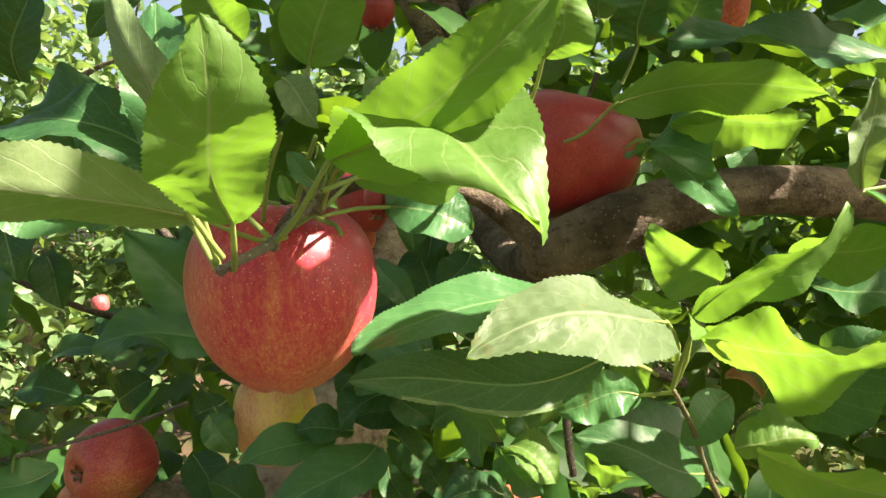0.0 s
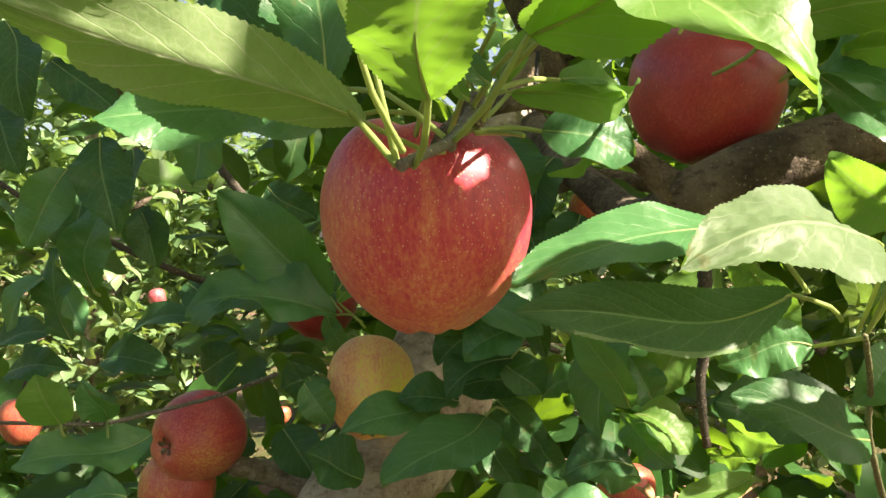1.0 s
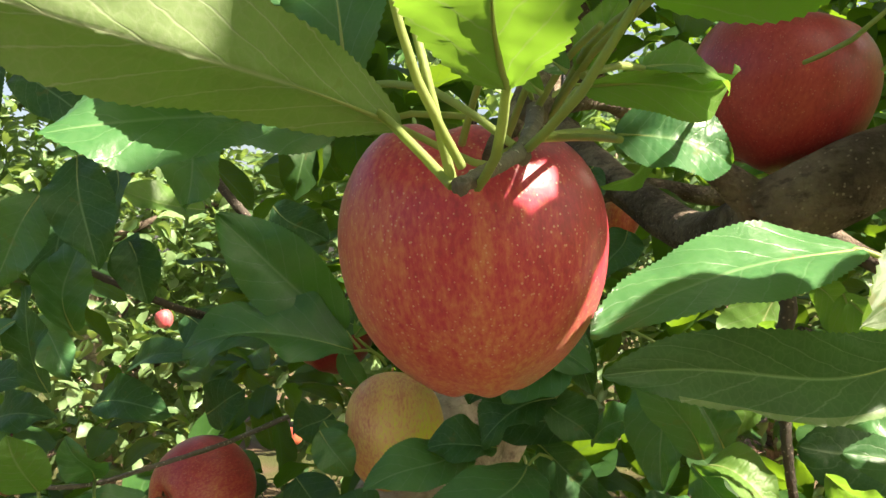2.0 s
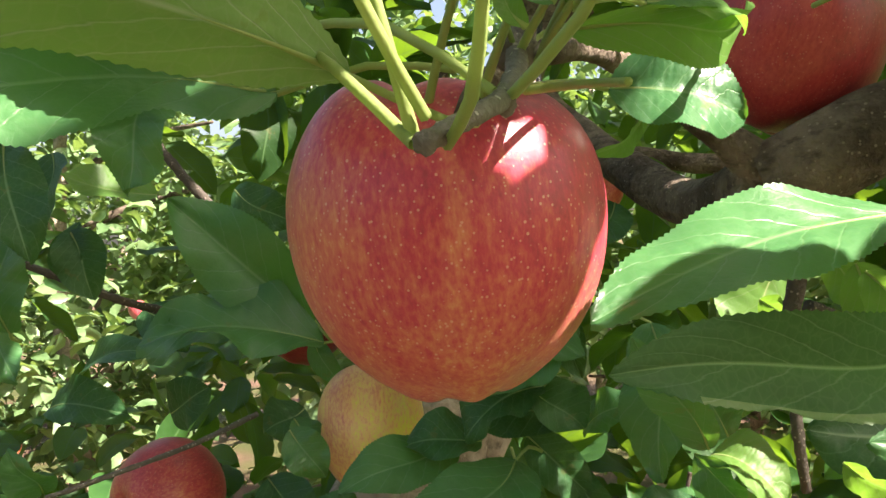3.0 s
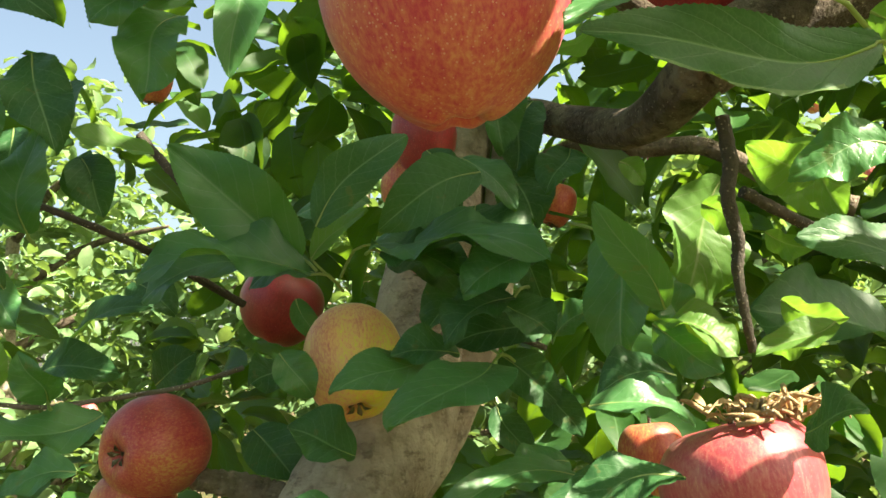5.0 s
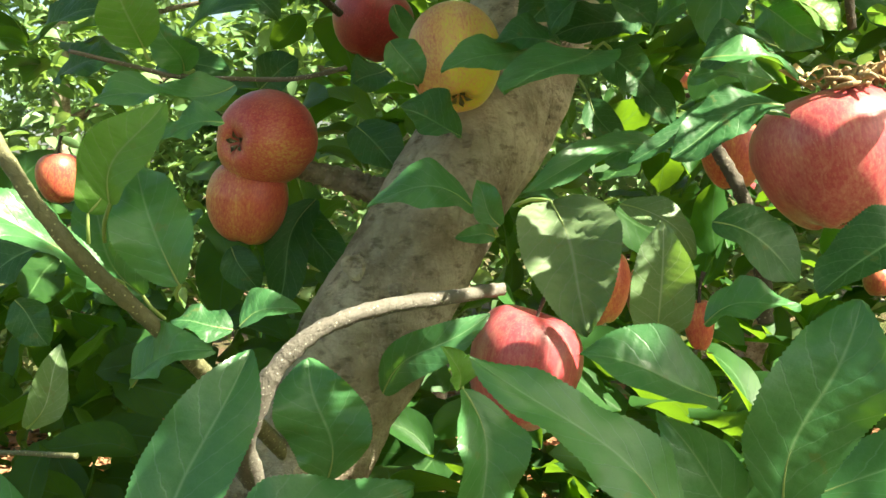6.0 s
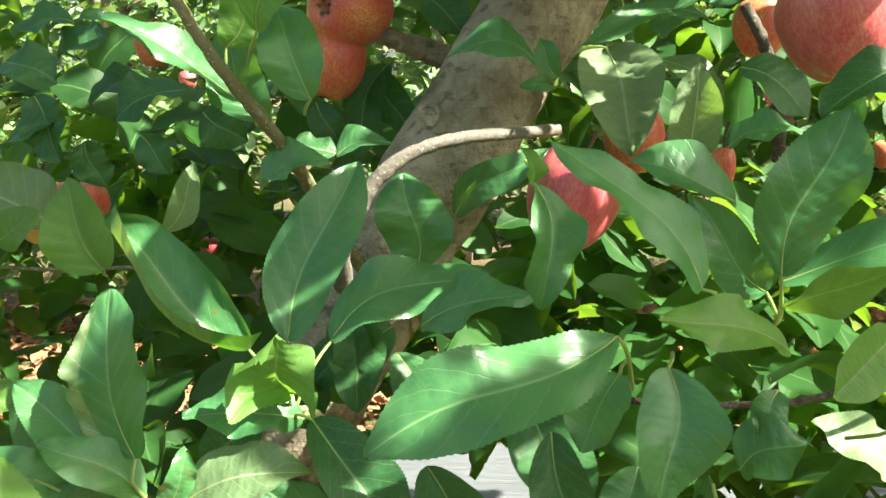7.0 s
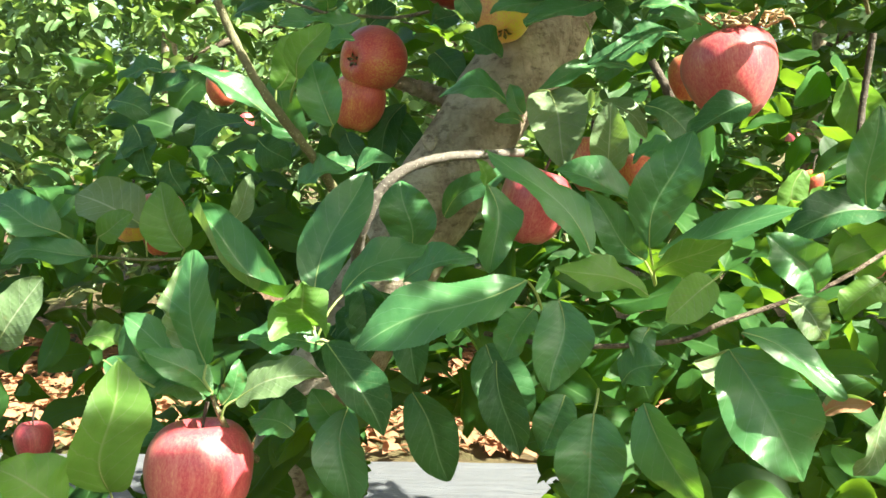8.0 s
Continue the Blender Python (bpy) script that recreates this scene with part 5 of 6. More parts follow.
leaf((-0.1251, 0.5200, 0.9077), (-0.0902, 0.5000, 0.8381), 0.050, (0.1, -0.97, 0.2), "dark")
leaf((-0.0565, 0.5000, 0.8688), (-0.0757, 0.4800, 0.8254), 0.036, (-0.1, -0.97, 0.2), "top")
leaf((-0.2208, 0.6200, 0.9293), (-0.2804, 0.6000, 0.8929), 0.045, (0.1, -0.8, 0.55), "dark")
leaf((-0.2507, 0.6000, 0.9495), (-0.2430, 0.5800, 0.8757), 0.040, (0.0, -0.98, 0.2), "dark")
leaf((-0.2147, 0.5800, 0.9202), (-0.1913, 0.5600, 0.8598), 0.036, (0.2, -0.9, 0.3), "dark")
leaf((-0.2577, 0.6000, 0.9424), (-0.2402, 0.5800, 0.8930), 0.036, (-0.1, -0.95, 0.3), "dark")
leaf((-0.2800, 0.6200, 0.9020), (-0.2869, 0.6000, 0.8554), 0.040, (0, -0.97, 0.2), "dark")
leaf((0.0158, 0.4700, 0.9924), (0.1197, 0.4500, 1.0312), 0.030, (0.1, -0.62, 0.78), "top", bulge=0.04)
leaf((0.2091, 0.5200, 1.0237), (0.1189, 0.5000, 1.0072), 0.045, (0.0, -0.66, 0.75), "dark", bulge=0.05)
leaf((0.2182, 0.5500, 0.9943), (0.1669, 0.5300, 0.9774), 0.030, (0, -0.7, 0.7), "young")
leaf((-0.212, 0.500, 1.461), (-0.197, 0.480, 1.510), 0.041, (-0.15, -0.93, -0.33), "dark")
leaf((-0.195, 0.580, 1.467), (-0.241, 0.570, 1.447), 0.055, (-0.17, -0.67, 0.72), "dark")
leaf((-0.185, 0.600, 1.433), (-0.217, 0.580, 1.459), 0.041, (0.42, -0.89, -0.18), "top")
leaf((-0.215, 0.700, 1.565), (-0.259, 0.700, 1.534), 0.026, (-0.07, -0.99, 0.10), "dark")
leaf((-0.203, 0.600, 1.450), (-0.234, 0.580, 1.417), 0.038, (0.20, -0.91, 0.37), "top", peak=0.4)
leaf((-0.196, 0.620, 1.432), (-0.213, 0.600, 1.378), 0.041, (0.05, -0.94, 0.33), "top")
leaf((-0.197, 0.750, 1.541), (-0.192, 0.740, 1.437), 0.039, (0.56, -0.82, 0.10), "top", fold=0.3)
leaf((-0.240, 0.900, 1.398), (-0.191, 0.900, 1.367), 0.038, (0.07, -0.99, 0.11), "dark")
leaf((-0.251, 0.750, 1.386), (-0.299, 0.720, 1.403), 0.036, (0.52, -0.42, 0.75), "young", bulge=-0.08)
leaf((-0.010, 0.720, 1.294), (-0.099, 0.700, 1.303), 0.047, (0.21, -0.59, 0.78), "top", bulge=0.1)
leaf((0.061, 0.600, 1.244), (0.024, 0.580, 1.301), 0.025, (-0.26, -0.84, -0.47), "top")
leaf((-0.187, 0.800, 1.334), (-0.237, 0.800, 1.377), 0.037, (0.07, -0.99, 0.09), "dark")
leaf((0.039, 0.600, 1.405), (0.010, 0.580, 1.383), 0.015, (0.72, -0.55, -0.44), "young")
leaf((-0.270, 0.660, 1.335), (-0.264, 0.660, 1.368), 0.021, (-0.02, -1.00, 0.00), "dark")
leaf((-0.037, 0.720, 1.318), (0.014, 0.700, 1.293), 0.039, (0.10, -0.67, 0.74), "dark", bulge=0.1, stem=(-0.044, 0.760, 1.332))
leaf((0.017, 0.760, 1.315), (-0.015, 0.750, 1.283), 0.032, (-0.30, -0.79, 0.54), "top", stem=(0.029, 0.780, 1.332))
leaf((-0.023, 0.740, 1.194), (-0.003, 0.730, 1.158), 0.024, (-0.05, -0.97, 0.24), "dark", stem=(-0.028, 0.760, 1.211))
leaf((0.017, 0.700, 1.157), (-0.021, 0.690, 1.149), 0.035, (-0.00, -0.62, 0.78), "top", bulge=0.1)
leaf((-0.058, 0.740, 1.373), (-0.038, 0.730, 1.328), 0.028, (-0.03, -0.98, 0.21), "dark")
leaf((0.011, 0.720, 1.207), (0.029, 0.710, 1.171), 0.023, (-0.05, -0.97, 0.25), "dark")
leaf((-0.145, 0.800, 1.298), (-0.196, 0.790, 1.294), 0.044, (0.06, -0.61, 0.79), "dark", bulge=0.1)
leaf((-0.166, 0.820, 1.282), (-0.149, 0.820, 1.248), 0.019, (0.06, -1.00, 0.03), "top")
leaf((0.184, 0.560, 1.008), (0.219, 0.550, 0.970), 0.061, (-0.55, -0.78, -0.30), "young", bulge=0.08)
leaf((0.166, 0.620, 1.055), (0.152, 0.620, 1.002), 0.032, (0.22, -0.97, -0.06), "young")
leaf((0.216, 0.660, 1.140), (0.246, 0.650, 1.075), 0.045, (-0.44, -0.90, -0.07), "young")
leaf((0.142, 0.600, 1.015), (0.183, 0.590, 1.041), 0.037, (0.19, -0.79, -0.59), "young", bulge=0.1)
leaf((0.198, 0.500, 0.968), (0.165, 0.490, 0.942), 0.032, (-0.27, -0.74, 0.62), "young", bulge=0.1)
leaf((-0.093, 0.700, 1.298), (-0.042, 0.690, 1.281), 0.042, (0.13, -0.65, 0.75), "dark", bulge=0.1, stem=(-0.104, 0.720, 1.300))
leaf((-0.000, 0.680, 1.288), (-0.044, 0.670, 1.266), 0.043, (-0.19, -0.68, 0.71), "top", bulge=0.1, stem=(0.011, 0.700, 1.293))
leaf((0.129, 0.580, 1.326), (0.150, 0.570, 1.283), 0.026, (-0.50, -0.87, -0.04), "young", bulge=0.05)
leaf((0.112, 0.570, 1.243), (0.140, 0.560, 1.230), 0.022, (-0.50, -0.66, -0.56), "young", bulge=0.08)
leaf((0.132, 0.640, 1.333), (0.152, 0.630, 1.308), 0.025, (-0.64, -0.73, -0.23), "young")
leaf((0.106, 0.660, 1.309), (0.132, 0.650, 1.291), 0.023, (-0.58, -0.67, -0.46), "young", bulge=0.1)
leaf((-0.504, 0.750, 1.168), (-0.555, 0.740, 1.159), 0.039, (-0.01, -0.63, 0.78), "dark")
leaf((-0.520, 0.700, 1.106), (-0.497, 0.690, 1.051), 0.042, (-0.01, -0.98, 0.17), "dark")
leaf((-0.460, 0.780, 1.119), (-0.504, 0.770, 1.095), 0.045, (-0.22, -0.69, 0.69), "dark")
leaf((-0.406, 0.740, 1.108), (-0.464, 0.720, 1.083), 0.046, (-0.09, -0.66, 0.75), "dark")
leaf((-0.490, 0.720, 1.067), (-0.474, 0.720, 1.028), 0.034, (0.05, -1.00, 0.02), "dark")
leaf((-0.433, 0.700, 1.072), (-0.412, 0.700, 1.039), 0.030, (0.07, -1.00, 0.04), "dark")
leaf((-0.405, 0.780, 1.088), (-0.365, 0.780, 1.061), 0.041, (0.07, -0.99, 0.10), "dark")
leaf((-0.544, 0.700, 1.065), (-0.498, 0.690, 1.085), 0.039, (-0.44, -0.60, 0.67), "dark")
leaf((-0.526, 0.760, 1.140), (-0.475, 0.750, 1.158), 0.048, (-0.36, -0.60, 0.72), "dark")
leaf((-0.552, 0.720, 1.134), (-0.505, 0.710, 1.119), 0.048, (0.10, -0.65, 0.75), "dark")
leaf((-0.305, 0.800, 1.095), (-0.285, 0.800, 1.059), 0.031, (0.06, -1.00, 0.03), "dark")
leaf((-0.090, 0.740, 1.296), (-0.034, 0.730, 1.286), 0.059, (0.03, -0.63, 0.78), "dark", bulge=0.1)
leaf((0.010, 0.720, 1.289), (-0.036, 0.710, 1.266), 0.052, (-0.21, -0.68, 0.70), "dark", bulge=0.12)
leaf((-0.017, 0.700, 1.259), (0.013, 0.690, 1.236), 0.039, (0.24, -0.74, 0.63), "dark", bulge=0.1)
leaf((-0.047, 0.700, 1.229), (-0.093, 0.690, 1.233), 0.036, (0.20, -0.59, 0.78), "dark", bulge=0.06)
leaf((-0.166, 0.740, 1.239), (-0.146, 0.735, 1.208), 0.023, (0.37, -0.85, 0.38), "top")
leaf((-0.157, 0.780, 1.340), (-0.101, 0.770, 1.347), 0.041, (-0.20, -0.60, 0.78), "top", bulge=0.1)
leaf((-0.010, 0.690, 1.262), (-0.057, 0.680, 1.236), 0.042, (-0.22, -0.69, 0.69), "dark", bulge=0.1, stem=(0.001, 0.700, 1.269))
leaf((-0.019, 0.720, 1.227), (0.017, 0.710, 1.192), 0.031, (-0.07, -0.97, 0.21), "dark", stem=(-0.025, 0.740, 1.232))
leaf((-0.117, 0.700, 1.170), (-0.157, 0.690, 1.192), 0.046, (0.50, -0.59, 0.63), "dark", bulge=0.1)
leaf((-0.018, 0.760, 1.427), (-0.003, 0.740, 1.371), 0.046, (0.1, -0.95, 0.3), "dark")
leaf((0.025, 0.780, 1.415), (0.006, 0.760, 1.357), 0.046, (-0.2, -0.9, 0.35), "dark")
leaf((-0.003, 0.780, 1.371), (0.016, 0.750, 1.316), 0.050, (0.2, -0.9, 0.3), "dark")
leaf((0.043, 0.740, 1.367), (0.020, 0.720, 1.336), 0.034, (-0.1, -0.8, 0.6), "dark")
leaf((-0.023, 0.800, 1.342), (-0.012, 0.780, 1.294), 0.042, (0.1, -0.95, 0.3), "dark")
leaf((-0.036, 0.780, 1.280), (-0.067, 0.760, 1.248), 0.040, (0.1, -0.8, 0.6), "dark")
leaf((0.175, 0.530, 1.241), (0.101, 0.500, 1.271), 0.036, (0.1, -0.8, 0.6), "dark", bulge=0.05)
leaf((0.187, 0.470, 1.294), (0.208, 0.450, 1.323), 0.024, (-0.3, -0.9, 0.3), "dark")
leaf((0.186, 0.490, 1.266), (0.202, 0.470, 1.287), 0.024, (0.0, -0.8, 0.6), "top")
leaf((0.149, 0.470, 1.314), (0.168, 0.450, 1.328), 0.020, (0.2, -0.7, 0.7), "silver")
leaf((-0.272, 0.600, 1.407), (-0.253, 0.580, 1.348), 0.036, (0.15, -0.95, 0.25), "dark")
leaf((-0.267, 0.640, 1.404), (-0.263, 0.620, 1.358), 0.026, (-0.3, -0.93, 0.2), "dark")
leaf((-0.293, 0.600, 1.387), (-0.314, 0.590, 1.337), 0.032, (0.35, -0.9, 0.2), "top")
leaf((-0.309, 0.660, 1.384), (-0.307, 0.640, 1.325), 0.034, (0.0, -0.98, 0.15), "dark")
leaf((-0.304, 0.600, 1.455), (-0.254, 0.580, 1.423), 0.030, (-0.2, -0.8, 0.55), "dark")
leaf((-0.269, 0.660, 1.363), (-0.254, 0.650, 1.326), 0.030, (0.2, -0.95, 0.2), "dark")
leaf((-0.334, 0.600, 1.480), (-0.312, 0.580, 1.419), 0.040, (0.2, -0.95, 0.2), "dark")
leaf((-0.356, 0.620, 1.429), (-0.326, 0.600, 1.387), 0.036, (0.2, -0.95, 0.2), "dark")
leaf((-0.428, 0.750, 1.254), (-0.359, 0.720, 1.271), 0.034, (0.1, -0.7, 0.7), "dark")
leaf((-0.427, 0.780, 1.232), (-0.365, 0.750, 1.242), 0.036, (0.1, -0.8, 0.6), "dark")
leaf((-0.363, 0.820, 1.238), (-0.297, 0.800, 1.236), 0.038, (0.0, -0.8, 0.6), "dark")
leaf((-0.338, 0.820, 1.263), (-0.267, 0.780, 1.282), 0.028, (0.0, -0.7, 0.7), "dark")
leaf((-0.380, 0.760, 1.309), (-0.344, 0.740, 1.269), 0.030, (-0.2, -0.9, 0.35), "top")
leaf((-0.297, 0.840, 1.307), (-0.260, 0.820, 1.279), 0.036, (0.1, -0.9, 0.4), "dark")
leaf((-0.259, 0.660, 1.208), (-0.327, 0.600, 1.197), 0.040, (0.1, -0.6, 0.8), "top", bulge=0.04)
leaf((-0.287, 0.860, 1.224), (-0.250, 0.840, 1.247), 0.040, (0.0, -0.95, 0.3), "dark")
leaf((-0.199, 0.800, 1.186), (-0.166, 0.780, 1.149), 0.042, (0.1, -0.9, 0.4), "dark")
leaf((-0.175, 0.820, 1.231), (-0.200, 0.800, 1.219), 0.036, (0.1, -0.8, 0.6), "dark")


# ---- dried blossom on the large apple ----
def dried_tuft(centre, label):
    r = random.Random(4)
    ob = tagged(new("dried_blossom"), label, "dried blossom")
    ob.location = centre
    for k in range(36):
        a, e = r.uniform(0, 6.28), r.uniform(-0.1, 0.7)
        ln = r.uniform(0.010, 0.026)
        p0 = Vector((r.uniform(-0.022, 0.022), r.uniform(-0.010, 0.010), r.uniform(0, 0.006)))
        d = Vector((math.cos(a) * math.cos(e), math.sin(a) * math.cos(e), math.sin(e))) * ln
        p1 = p0 + d * 0.5 + Vector((r.uniform(-1, 1), r.uniform(-1, 1), r.uniform(0, 1.4))) * 0.006
        p2 = p0 + d
        p2.z = max(p2.z, -0.004)
        v, f = tube([p0, p1, p2], [0.0013, 0.0011 * r.uniform(0.8, 1.8), 0.0004], 5, 0.25, k)
        part("shred", mesh_of("shred", v, f), STRAW, ob)
    for k in range(12):
        a, ln = r.uniform(0, 6.28), r.uniform(0.009, 0.016)
        v, f, u = blade(ln, ln * r.uniform(0.25, 0.45), 0.5, r.uniform(0.1, 0.35), 0.16, r.uniform(-1.2, 1.2), r.uniform(-1.2, 1.2), 14, 3, k, 0.0, False)
        petal = part("petal", mesh_of("petal", v, f, u), DRY_PETAL, ob)
        petal.matrix_basis = pose(r.uniform(-0.026, 0.024), r.uniform(-0.010, 0.010), r.uniform(0.002, 0.010), r.uniform(-50, 50), r.uniform(-60, 10), math.degrees(a))
    return ob


dried_tuft((0.100, 0.585, 1.182), "straw-coloured shreds of dried blossom on top of the large rosy apple")

# ---- drip hose and its tie ----
hose = tagged(new("drip_hose"), "thin black plastic drip hose hanging behind the trunk", "hose")
hv, hf = tube([(0.022, 1.000, 1.550), (0.015, 1.000, 1.430), (0.014, 1.000, 1.334), (-0.005, 1.000, 1.242)], [0.0024] * 4, 8, 0.02)
part("hose_line", mesh_of("hose_line", hv, hf), BLACK, hose)


# ---- more foliage of the same tree ----
def box(n, x, y, z):
    return np.stack([rng.uniform(*x, n), rng.uniform(*y, n), rng.uniform(*z, n)], axis=1)


def in_crown(c):
    """Those of the points that lie in the uneven round of the crown."""
    q = (c - np.array([0.2, 0.66, 1.3])) / np.array([1.5, 1.36, 1.3])
    lump = 0.16 * np.sin(c[:, 0] * 4.1 + 1) * np.cos(c[:, 1] * 3.7) + 0.1 * np.sin(c[:, 2] * 7)
    return c[np.sum(q * q, axis=1) < 1.0 + lump]


# the unseen crown above, with gaps cut in it through which the sun falls
SPOTS_CLUSTER = [((0.165, 0.385, 1.366), 0.006), ((0.142, 0.45, 1.37), 0.0), ((0.225, 0.45, 1.374), 0.004), ((0.172, 0.362, 1.339), -0.004), ((0.195, 0.515, 1.446), 0.006),
                 ((-0.107, 0.272, 1.394), -0.006), ((-0.119, 0.253, 1.395), -0.006), ((0.03, 0.275, 1.428), 0.004), ((0.07, 0.35, 1.348), -0.006), ((0.092, 0.355, 1.35), -0.006),
                 ((-0.016, 0.54, 1.083), 0.022), ((0.029, 0.275, 1.393), 0.022), ((0.025, 0.28, 1.434), 0.02), ((0.042, 0.265, 1.396), 0.02), ((-0.024, 0.262, 1.41), 0.0)]
SPOTS_REST = [((-0.001, 0.285, 1.419), 0.01), ((-0.029, 0.382, 1.373), 0.006), ((-0.181, 0.34, 0.957), 0.006), ((-0.113, 0.37, 0.986), 0.004), ((0.014, 0.4, 1.339), 0.004),
              ((-0.112, 0.75, 1.166), 0.012), ((-0.243, 0.53, 1.051), 0.012), ((-0.235, 0.5, 1.036), 0.012), ((-0.193, 0.56, 1.017), 0.012), ((0.096, 0.575, 1.17), 0.045),
              ((0.115, 0.575, 1.155), 0.03), ((-0.048, 0.56, 1.129), 0.018), ((-0.085, 0.62, 1.04), 0.026), ((0.117, 0.53, 1.446), -0.01), ((-0.067, 0.615, 1.037), 0.014)]
SPOTS = SPOTS_CLUSTER + SPOTS_REST
OPEN_TOP = [((-0.345, 0.390, 0.851), -0.004), ((-0.330, 0.385, 0.830), -0.008), ((-0.317, 0.390, 0.869), 0.008), ((-0.031, 0.265, 1.404), 0.020),
         ((-0.113, 0.300, 1.396), 0.030), ((-0.078, 0.280, 1.431), 0.030), ((0.010, 0.385, 1.344), 0.018), ((0.053, 0.330, 1.347), 0.010),
         ((0.084, 0.330, 1.347), 0.020), ((0.172, 0.370, 1.345), 0.030), ((0.153, 0.450, 1.375), 0.030), ((0.222, 0.450, 1.376), 0.050),
         ((0.197, 0.520, 1.447), 0.050), ((0.163, 0.470, 1.466), 0.040), ((0.261, 0.510, 1.434), 0.040), ((0.188, 0.530, 1.449), 0.030),
         ((-0.327, 0.460, 1.000), 0.016), ((-0.352, 0.410, 0.967), 0.014)]
OPEN_SIDE = [((-0.354, 0.410, 0.942), 0.012), ((-0.250, 0.410, 0.973), 0.030), ((-0.270, 0.420, 0.964), 0.015), ((-0.015, 0.580, 1.117), 0.020),
         ((-0.004, 0.450, 0.998), 0.010), ((0.035, 0.550, 1.087), 0.012), ((-0.468, 0.460, 0.843), 0.035), ((-0.554, 0.520, 0.935), 0.030),
         ((-0.309, 0.410, 0.909), 0.014), ((0.123, 0.440, 0.986), 0.010), ((0.124, 0.440, 0.943), 0.020), ((0.261, 0.900, 1.113), 0.220),
         ((0.266, 0.800, 1.016), 0.120), ((0.138, 0.600, 1.301), 0.080), ((0.121, 0.560, 1.234), 0.060), ((0.112, 0.690, 1.261), 0.030),
         ((-0.300, 0.600, 1.239), 0.020), ((-0.092, 0.620, 1.025), 0.010)]
OPEN_LOW = [((-0.573, 0.750, 1.024), 0.020), ((0.093, 0.690, 1.268), 0.050), ((0.141, 0.600, 1.307), 0.060), ((0.146, 0.600, 1.249), 0.080),
         ((0.085, 0.620, 1.241), 0.050), ((-0.015, 0.270, 1.418), 0.020), ((-0.027, 0.365, 1.462), 0.030), ((-0.066, 0.365, 1.466), 0.020),
         ((0.076, 0.450, 1.484), 0.030), ((0.190, 0.385, 1.279), 0.030), ((-0.307, 0.460, 1.045), 0.040), ((-0.259, 0.490, 1.023), 0.020),
         ((-0.270, 0.500, 1.147), 0.030), ((0.101, 0.390, 0.879), 0.030), ((0.141, 0.400, 0.922), 0.030), ((0.182, 0.620, 1.039), 0.050),
         ((-0.120, 0.385, 1.382), 0.015), ((0.025, 0.280, 1.425), 0.040), ((-0.050, 0.270, 1.412), 0.025), ((-0.085, 0.290, 1.435), 0.030), ((0.220, 0.500, 1.460), 0.060)]
GAPS = SPOTS + OPEN_TOP + OPEN_SIDE + OPEN_LOW


def open_to_sun(c, keep=0.034, first=None):
    ok = np.ones(len(c), dtype=bool)
    s = np.array(SUN)
    for p, r in GAPS[:first]:
        d = c - np.array(p)
        along = d @ s
        off = np.linalg.norm(d - along[:, None] * s, axis=1)
        ok &= ~((off < r + keep) & (along > 0.05))
    return ok


def under_shade(c):
    """The columns below which fruit and trunk stay in shade."""
    no = np.zeros(len(c), dtype=bool)
    s = np.array(SUN)
    for p, r, k in SHADES:
        d = c - np.array(p)
        no |= np.linalg.norm(d - (d @ s)[:, None] * s, axis=1) < r
    return no


# place, radius and count of the unseen leaf clumps added to shade it
SHADES_NEAR = [((-0.045, 0.38, 1.35), 0.06, 40), ((-0.12, 0.75, 1.235), 0.04, 7), ((-0.25, 0.79, 1.16), 0.05, 7), ((0.09, 0.56, 1.43), 0.035, 7), ((-0.08, 0.82, 1.22), 0.05, 7),
               ((-0.16, 0.72, 1.1), 0.05, 7), ((-0.21, 0.7, 1), 0.05, 7), ((-0.01, 0.9, 1.32), 0.05, 7), ((0.05, 0.6, 1.12), 0.02, 7), ((0.026, 0.39, 1.314), 0.035, 7),
               ((-0.145, 0.35, 0.974), 0.028, 7), ((-0.067, 0.36, 0.949), 0.025, 7), ((0.077, 0.39, 0.887), 0.035, 7), ((-0.043, 0.39, 0.983), 0.03, 7)]
SHADES_LOW = [((-0.147, 0.355, 0.97), 0.045, 26), ((-0.165, 0.345, 0.965), 0.04, 22), ((-0.34, 0.41, 0.95), 0.03, 6), ((-0.11, 0.37, 0.98), 0.03, 12), ((0.15, 0.5, 1.262), 0.025, 8),
              ((0.195, 0.385, 1.279), 0.03, 6), ((0.122, 0.46, 1.28), 0.05, 14), ((0.052, 0.4, 1.319), 0.02, 14), ((-0.041, 0.86, 1.277), 0.06, 14), ((-0.075, 0.84, 1.271), 0.05, 14)]
SHADES_REST = [((-0.082, 0.322, 1.384), 0.018, 4), ((0.045, 0.4, 1.32), 0.026, 6), ((0.075, 0.415, 1.322), 0.026, 6), ((-0.476, 0.75, 1.09), 0.1, 16), ((-0.413, 0.72, 1.122), 0.08, 12),
               ((-0.06, 0.8, 1.165), 0.03, 14), ((0.0927, 0.52, 1.2649), 0.05, 14), ((0.1367, 0.5, 1.2789), 0.05, 14), ((0.0625, 0.55, 1.2481), 0.05, 14), ((0.17, 0.65, 1.226), 0.05, 20),
               ((-0.06, 0.85, 1.262), 0.05, 30)]
SHADES = SHADES_NEAR + SHADES_LOW + SHADES_REST


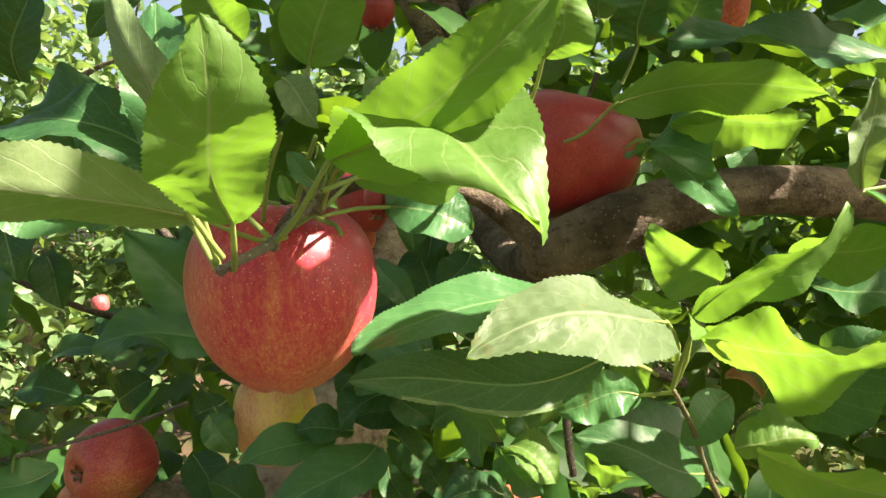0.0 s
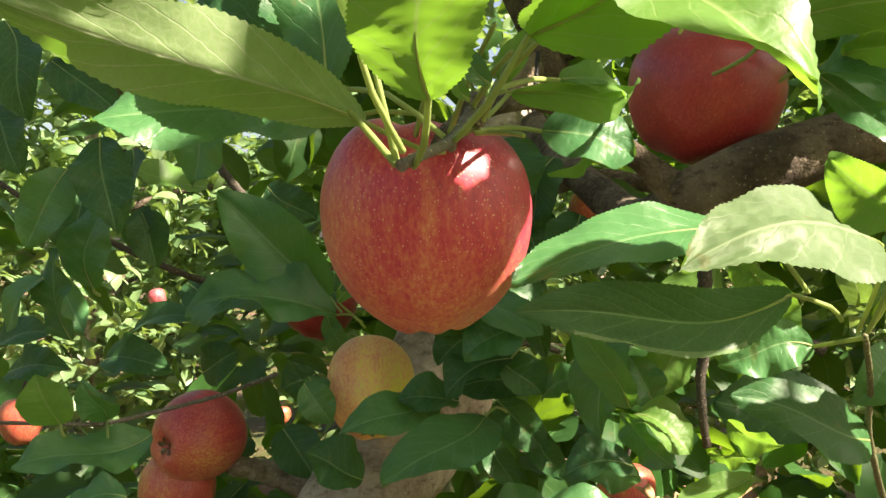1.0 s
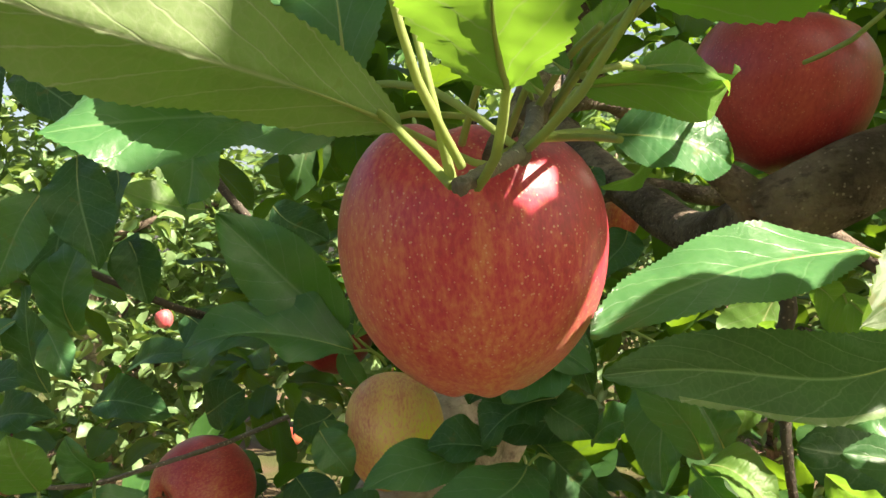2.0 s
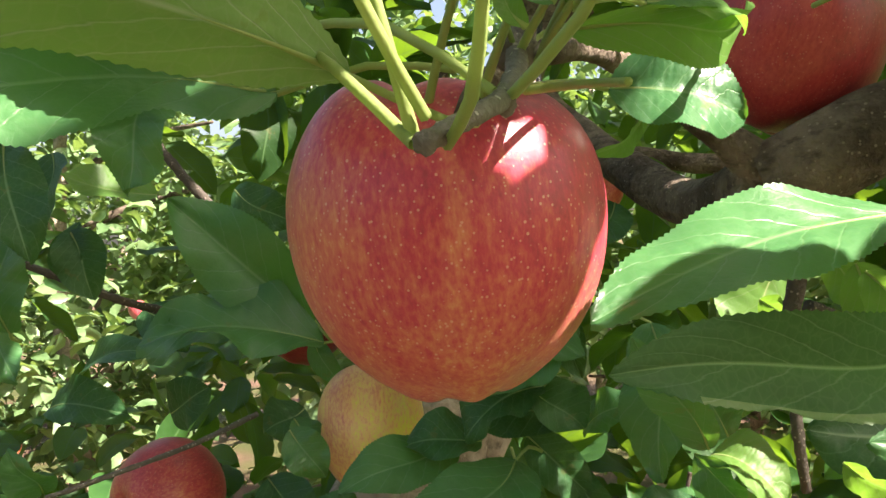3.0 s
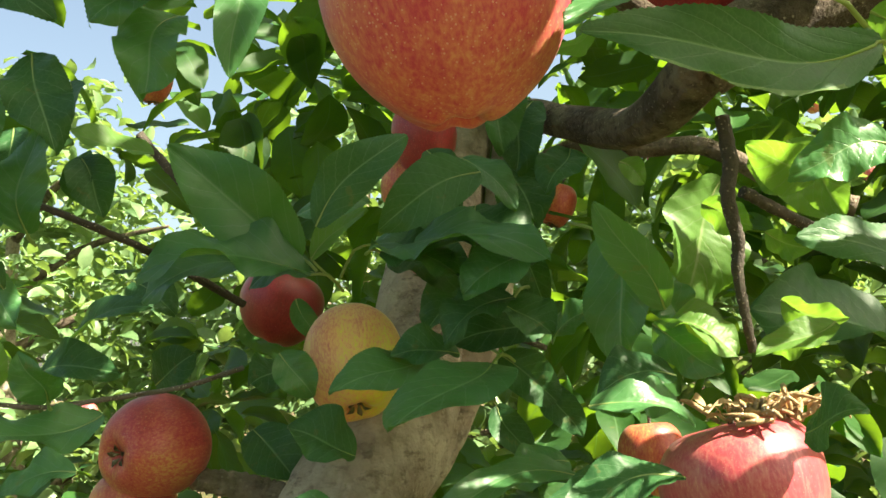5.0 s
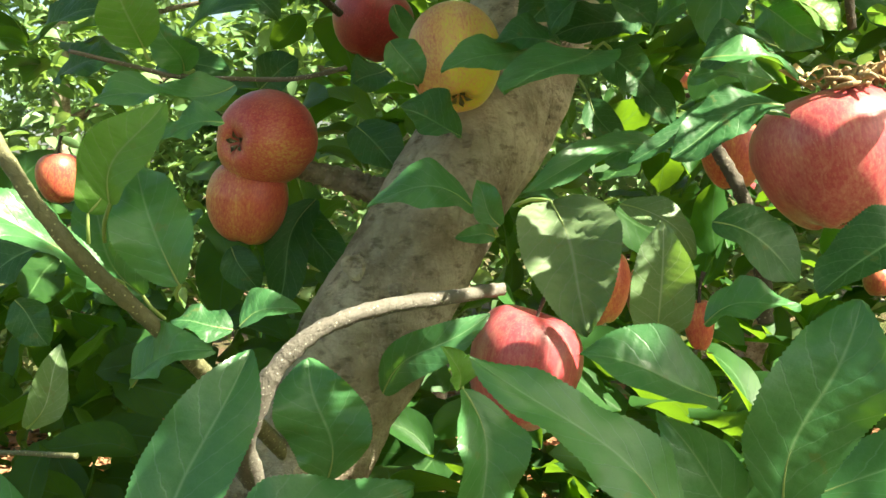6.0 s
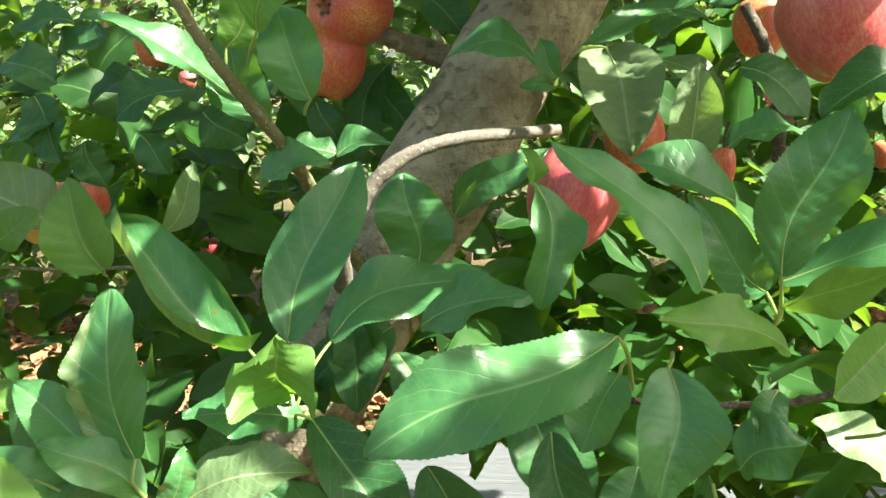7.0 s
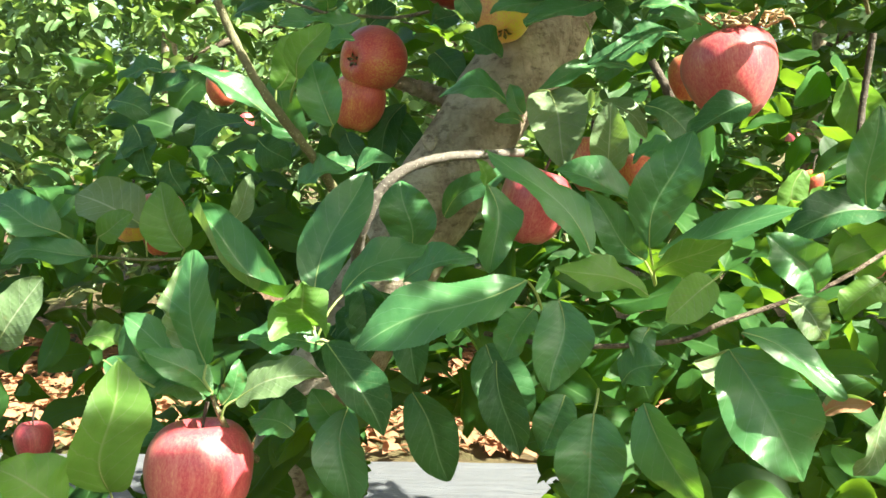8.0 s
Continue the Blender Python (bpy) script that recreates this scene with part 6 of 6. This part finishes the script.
def low_window(c):
    """Keeps the openings in the crown through which soil, cloth and the next row show."""
    a, b = (c[:, 0] + 0.08) / (c[:, 1] + 0.26), (c[:, 2] - 1.09) / (c[:, 1] + 0.26)
    p, q = (c[:, 0] + 0.085) / (c[:, 1] - 0.107), (c[:, 2] - 1.181) / (c[:, 1] - 0.107)
    upper = (c[:, 1] > 0.98) & (((p > 0.108) & (p < 0.145) & (q > 0.06) & (q < 0.20)) | ((p > 0.20) & (p < 0.235) & (q > 0.14) & (q < 0.19)) | ((p > -0.26) & (p < -0.22) & (q > 0.05) & (q < 0.13)))
    return ~((a > -0.21) & (a < 0.02) & (b > -0.50) & (b < -0.315)) & ~upper


def screened(made, material, name, label, shapes=SHAPES):
    feet, ways, face, size = made
    mid = feet + ways / np.linalg.norm(ways, axis=1)[:, None] * size[:, None] * 0.5
    ok = low_window(mid) & (open_to_sun(mid) | (under_shade(mid) & open_to_sun(mid, 0.032, len(SPOTS))))
    me = leaf_mass(name, feet[ok], ways[ok], face[ok], size[ok], shapes, material)
    ob = part(name, me, None, tree, label)
    return tagged(ob, kind="stuff")


c = box(900, (-0.9, 1.7), (-0.6, 2.0), (1.55, 2.6))
c = c[(c[:, 2] > 1.46 + 0.5 * np.maximum(c[:, 1], 0.1))]
# clumps added towards the sun above each place that is to be shaded
more = np.concatenate([np.array(p) + np.array(SUN) * rng.uniform(0.7, 1.5, k)[:, None] + rng.normal(size=(k, 3)) * r * 0.6 for p, r, k in SHADES])
more = more[(more[:, 2] > 1.46 + 0.5 * np.maximum(more[:, 1], 0.1))]
c = np.concatenate([in_crown(c), more])
screened(tufts(c, 6, 0.05, (0.06, 0.10)), LEAF_MASS_SHADED, "upper_foliage", "dense upper crown of green leaves, with unseen clumps added for shade")

# shading spray: unseen leaves added on one shoot to keep the heart-shaped apple shaded
spot = Vector((-0.026, 0.384, 1.377)) + SUN * 0.27
e1 = SUN.cross(Vector((0, 0, 1))).normalized()
e2 = SUN.cross(e1)
SHADE_SPRAY = [(28, 0.0066, 0.044, 0.046), (88, 0.0050, 0.040, 0.040), (150, 0.0050, 0.030, 0.036), (208, 0.0066, 0.05, 0.044), (262, 0.0050, 0.060, 0.036), (318, 0.0070, 0.050, 0.034)]
for ang, inner, ln, w in SHADE_SPRAY:
    q = e1 * math.cos(radians(ang)) + e2 * math.sin(radians(ang))
    leaf(spot + q * inner, spot + q * (inner + ln), w, SUN, "top", 0.1, 0.04, 0.0, 0.05, 0.0, 0.0)


def shade_leaf(p, away, way, ln, w, stem=None):
    """Added unseen leaf, square to the sun, away metres above the place it shades."""
    q = Vector(p) + SUN * away
    way = (way - SUN * way.dot(SUN)).normalized()
    leaf(q - way * ln * 0.5, q + way * ln * 0.5, w, SUN, "top", 0.1, 0.04, 0.0, 0.05, 0.0, 0.0, stem=stem and q + Vector(stem))


side_way = e1 * 0.93 + e2 * 0.3
shade_leaf(Vector((0.004, 0.380, 1.315)) - e2 * 0.002, 0.27, side_way, 0.076, 0.032)
shade_leaf(Vector((0.058, 0.398, 1.318)) - e2 * 0.006, 0.27, side_way, 0.066, 0.028)
shade_leaf(Vector((0.098, 0.418, 1.320)) - e2 * 0.006, 0.27, side_way, 0.058, 0.030)
shade_leaf(Vector((0.032, 0.389, 1.3165)) - e2 * 0.006, 0.285, side_way, 0.054, 0.024)
shade_leaf(Vector((0.079, 0.408, 1.319)) - e2 * 0.006, 0.285, side_way, 0.054, 0.024)
shade_leaf((0.082, 0.534, 1.150), 0.30, Vector((0.771, 0.050, -0.635)), 0.105, 0.052, (0.06, 0.03, 0.04))
shade_leaf((-0.080, 0.323, 1.384), 0.16, Vector((-0.072, -0.106, 0.013)), 0.050, 0.022, (0.05, 0.03, 0.03))
# unseen twigs added to hold the shading leaves
branch("twig", [Vector((0.20, 0.31, 1.51)), Vector((0.27, 0.33, 1.53)), Vector((0.42, 0.45, 1.66))], [0.0012, 0.002, 0.003], TWIG, 8)
branch("twig", [spot + SUN * 0.30 + e1 * 0.05, spot + SUN * 0.12 + e1 * 0.04, spot + SUN * 0.02 + e1 * 0.03], [0.003, 0.0024, 0.0012], TWIG, 8)

# limbs that carry the crown above
r = random.Random(11)
for k in range(9):
    end = Vector((-0.6 + 0.24 * k + r.uniform(-0.1, 0.1), r.uniform(-0.25, 1.5), r.uniform(2.0, 2.4)))
    mid = Vector((0.05, 1.02, 1.55)).lerp(end, 0.5) + Vector((r.uniform(-0.1, 0.1), 0.12, 0.16))
    branch("limb", [(0.05 + 0.01 * k, 1.03, 1.52 + 0.03 * k), tuple(mid), tuple(end)], [0.018, 0.011, 0.004], LIMB_BARK, 9)

# behind the trunk
c = box(1000, (-1.1, 1.4), (0.98, 1.8), (0.3, 2.0))
far_left = ((c[:, 0] + 0.085) / (c[:, 1] - 0.1) < -0.27) & (c[:, 2] > 1.12)
dense = np.where(far_left, 0.16, 0.95)
c = in_crown(c[rng.uniform(size=len(c)) < dense])
screened(tufts(c, 6, 0.05, (0.06, 0.10)), LEAF_MASS_SHADED, "rear_foliage", "leaves at the back of the crown")
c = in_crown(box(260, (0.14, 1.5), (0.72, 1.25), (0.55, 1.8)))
screened(tufts(c, 6, 0.05, (0.06, 0.10)), LEAF_MASS_SHADED, "side_foliage", "leaves on the sunny side of the crown")
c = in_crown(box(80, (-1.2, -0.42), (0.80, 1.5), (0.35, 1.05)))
screened(tufts(c, 6, 0.05, (0.06, 0.10)), LEAF_MASS_SHADED, "low_foliage", "low leaves on the shaded side")
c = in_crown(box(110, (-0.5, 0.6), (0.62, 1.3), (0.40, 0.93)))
screened(tufts(c, 6, 0.05, (0.06, 0.10)), LEAF_MASS_SHADED, "low_foliage", "low leaves round the foot of the crown")

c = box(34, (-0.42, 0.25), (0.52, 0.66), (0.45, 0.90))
screened(tufts(c, 6, 0.05, (0.06, 0.10)), LEAF_MASS_SHADED, "low_foliage", "low leaves before the foot of the trunk")

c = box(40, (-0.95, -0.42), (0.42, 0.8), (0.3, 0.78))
screened(tufts(c, 6, 0.05, (0.06, 0.10)), LEAF_MASS_SHADED, "low_foliage", "low leaves on the shaded side of the trunk")

# apples of the next row
r = random.Random(21)
for k in range(24):
    x, z = r.uniform(-3.2, 1.6), r.uniform(0.5, 2.3)
    y = 3.95 - 0.72 * math.sqrt(max(0.05, 1 - ((z - 1.42) / 1.3) ** 2)) + r.uniform(-0.05, 0.12)
    apple((x, y, z), 0.066, 0.068, (r.uniform(-20, 20), r.uniform(-20, 20), r.uniform(0, 360)), ("rosy", "orange", "rosy")[k % 3], 0.05, 0.2, 0.015,
          ("rosy", "orange-red", "rosy")[k % 3] + " apple on a tree of the next row", "apples of the next row")

# dry leaves on the soil
n = 2600
feet = np.stack([rng.uniform(-4, 4, n), rng.uniform(0.4, 4.6, n), rng.uniform(0.012, 0.03, n)], axis=1)
feet = np.concatenate([feet, np.stack([rng.uniform(-1.6, 1.2, 3200), rng.uniform(0.5, 1.27, 3200), rng.uniform(0.012, 0.05, 3200)], axis=1)])
feet = np.concatenate([feet, np.stack([rng.uniform(-3.0, 1.8, 6500), rng.uniform(2.66, 4.4, 6500), rng.uniform(0.012, 0.06, 6500)], axis=1)])
feet = feet[(feet[:, 1] > 2.66) | (feet[:, 1] < 1.28)]
n = len(feet)
a = rng.uniform(0, 6.28, n)
ways = np.stack([np.cos(a), np.sin(a), rng.uniform(-0.05, 0.35, n)], axis=1)
face = np.array([0, 0, 1.0]) + rng.normal(size=(n, 3)) * 0.35
litter = leaf_mass("fallen_leaves", feet, ways, face, rng.uniform(0.04, 0.08, n), SMALL, LEAF["dry"])
tagged(new("fallen_leaves", litter), "dry brown leaves scattered on the soil", "fallen leaves", kind="stuff")
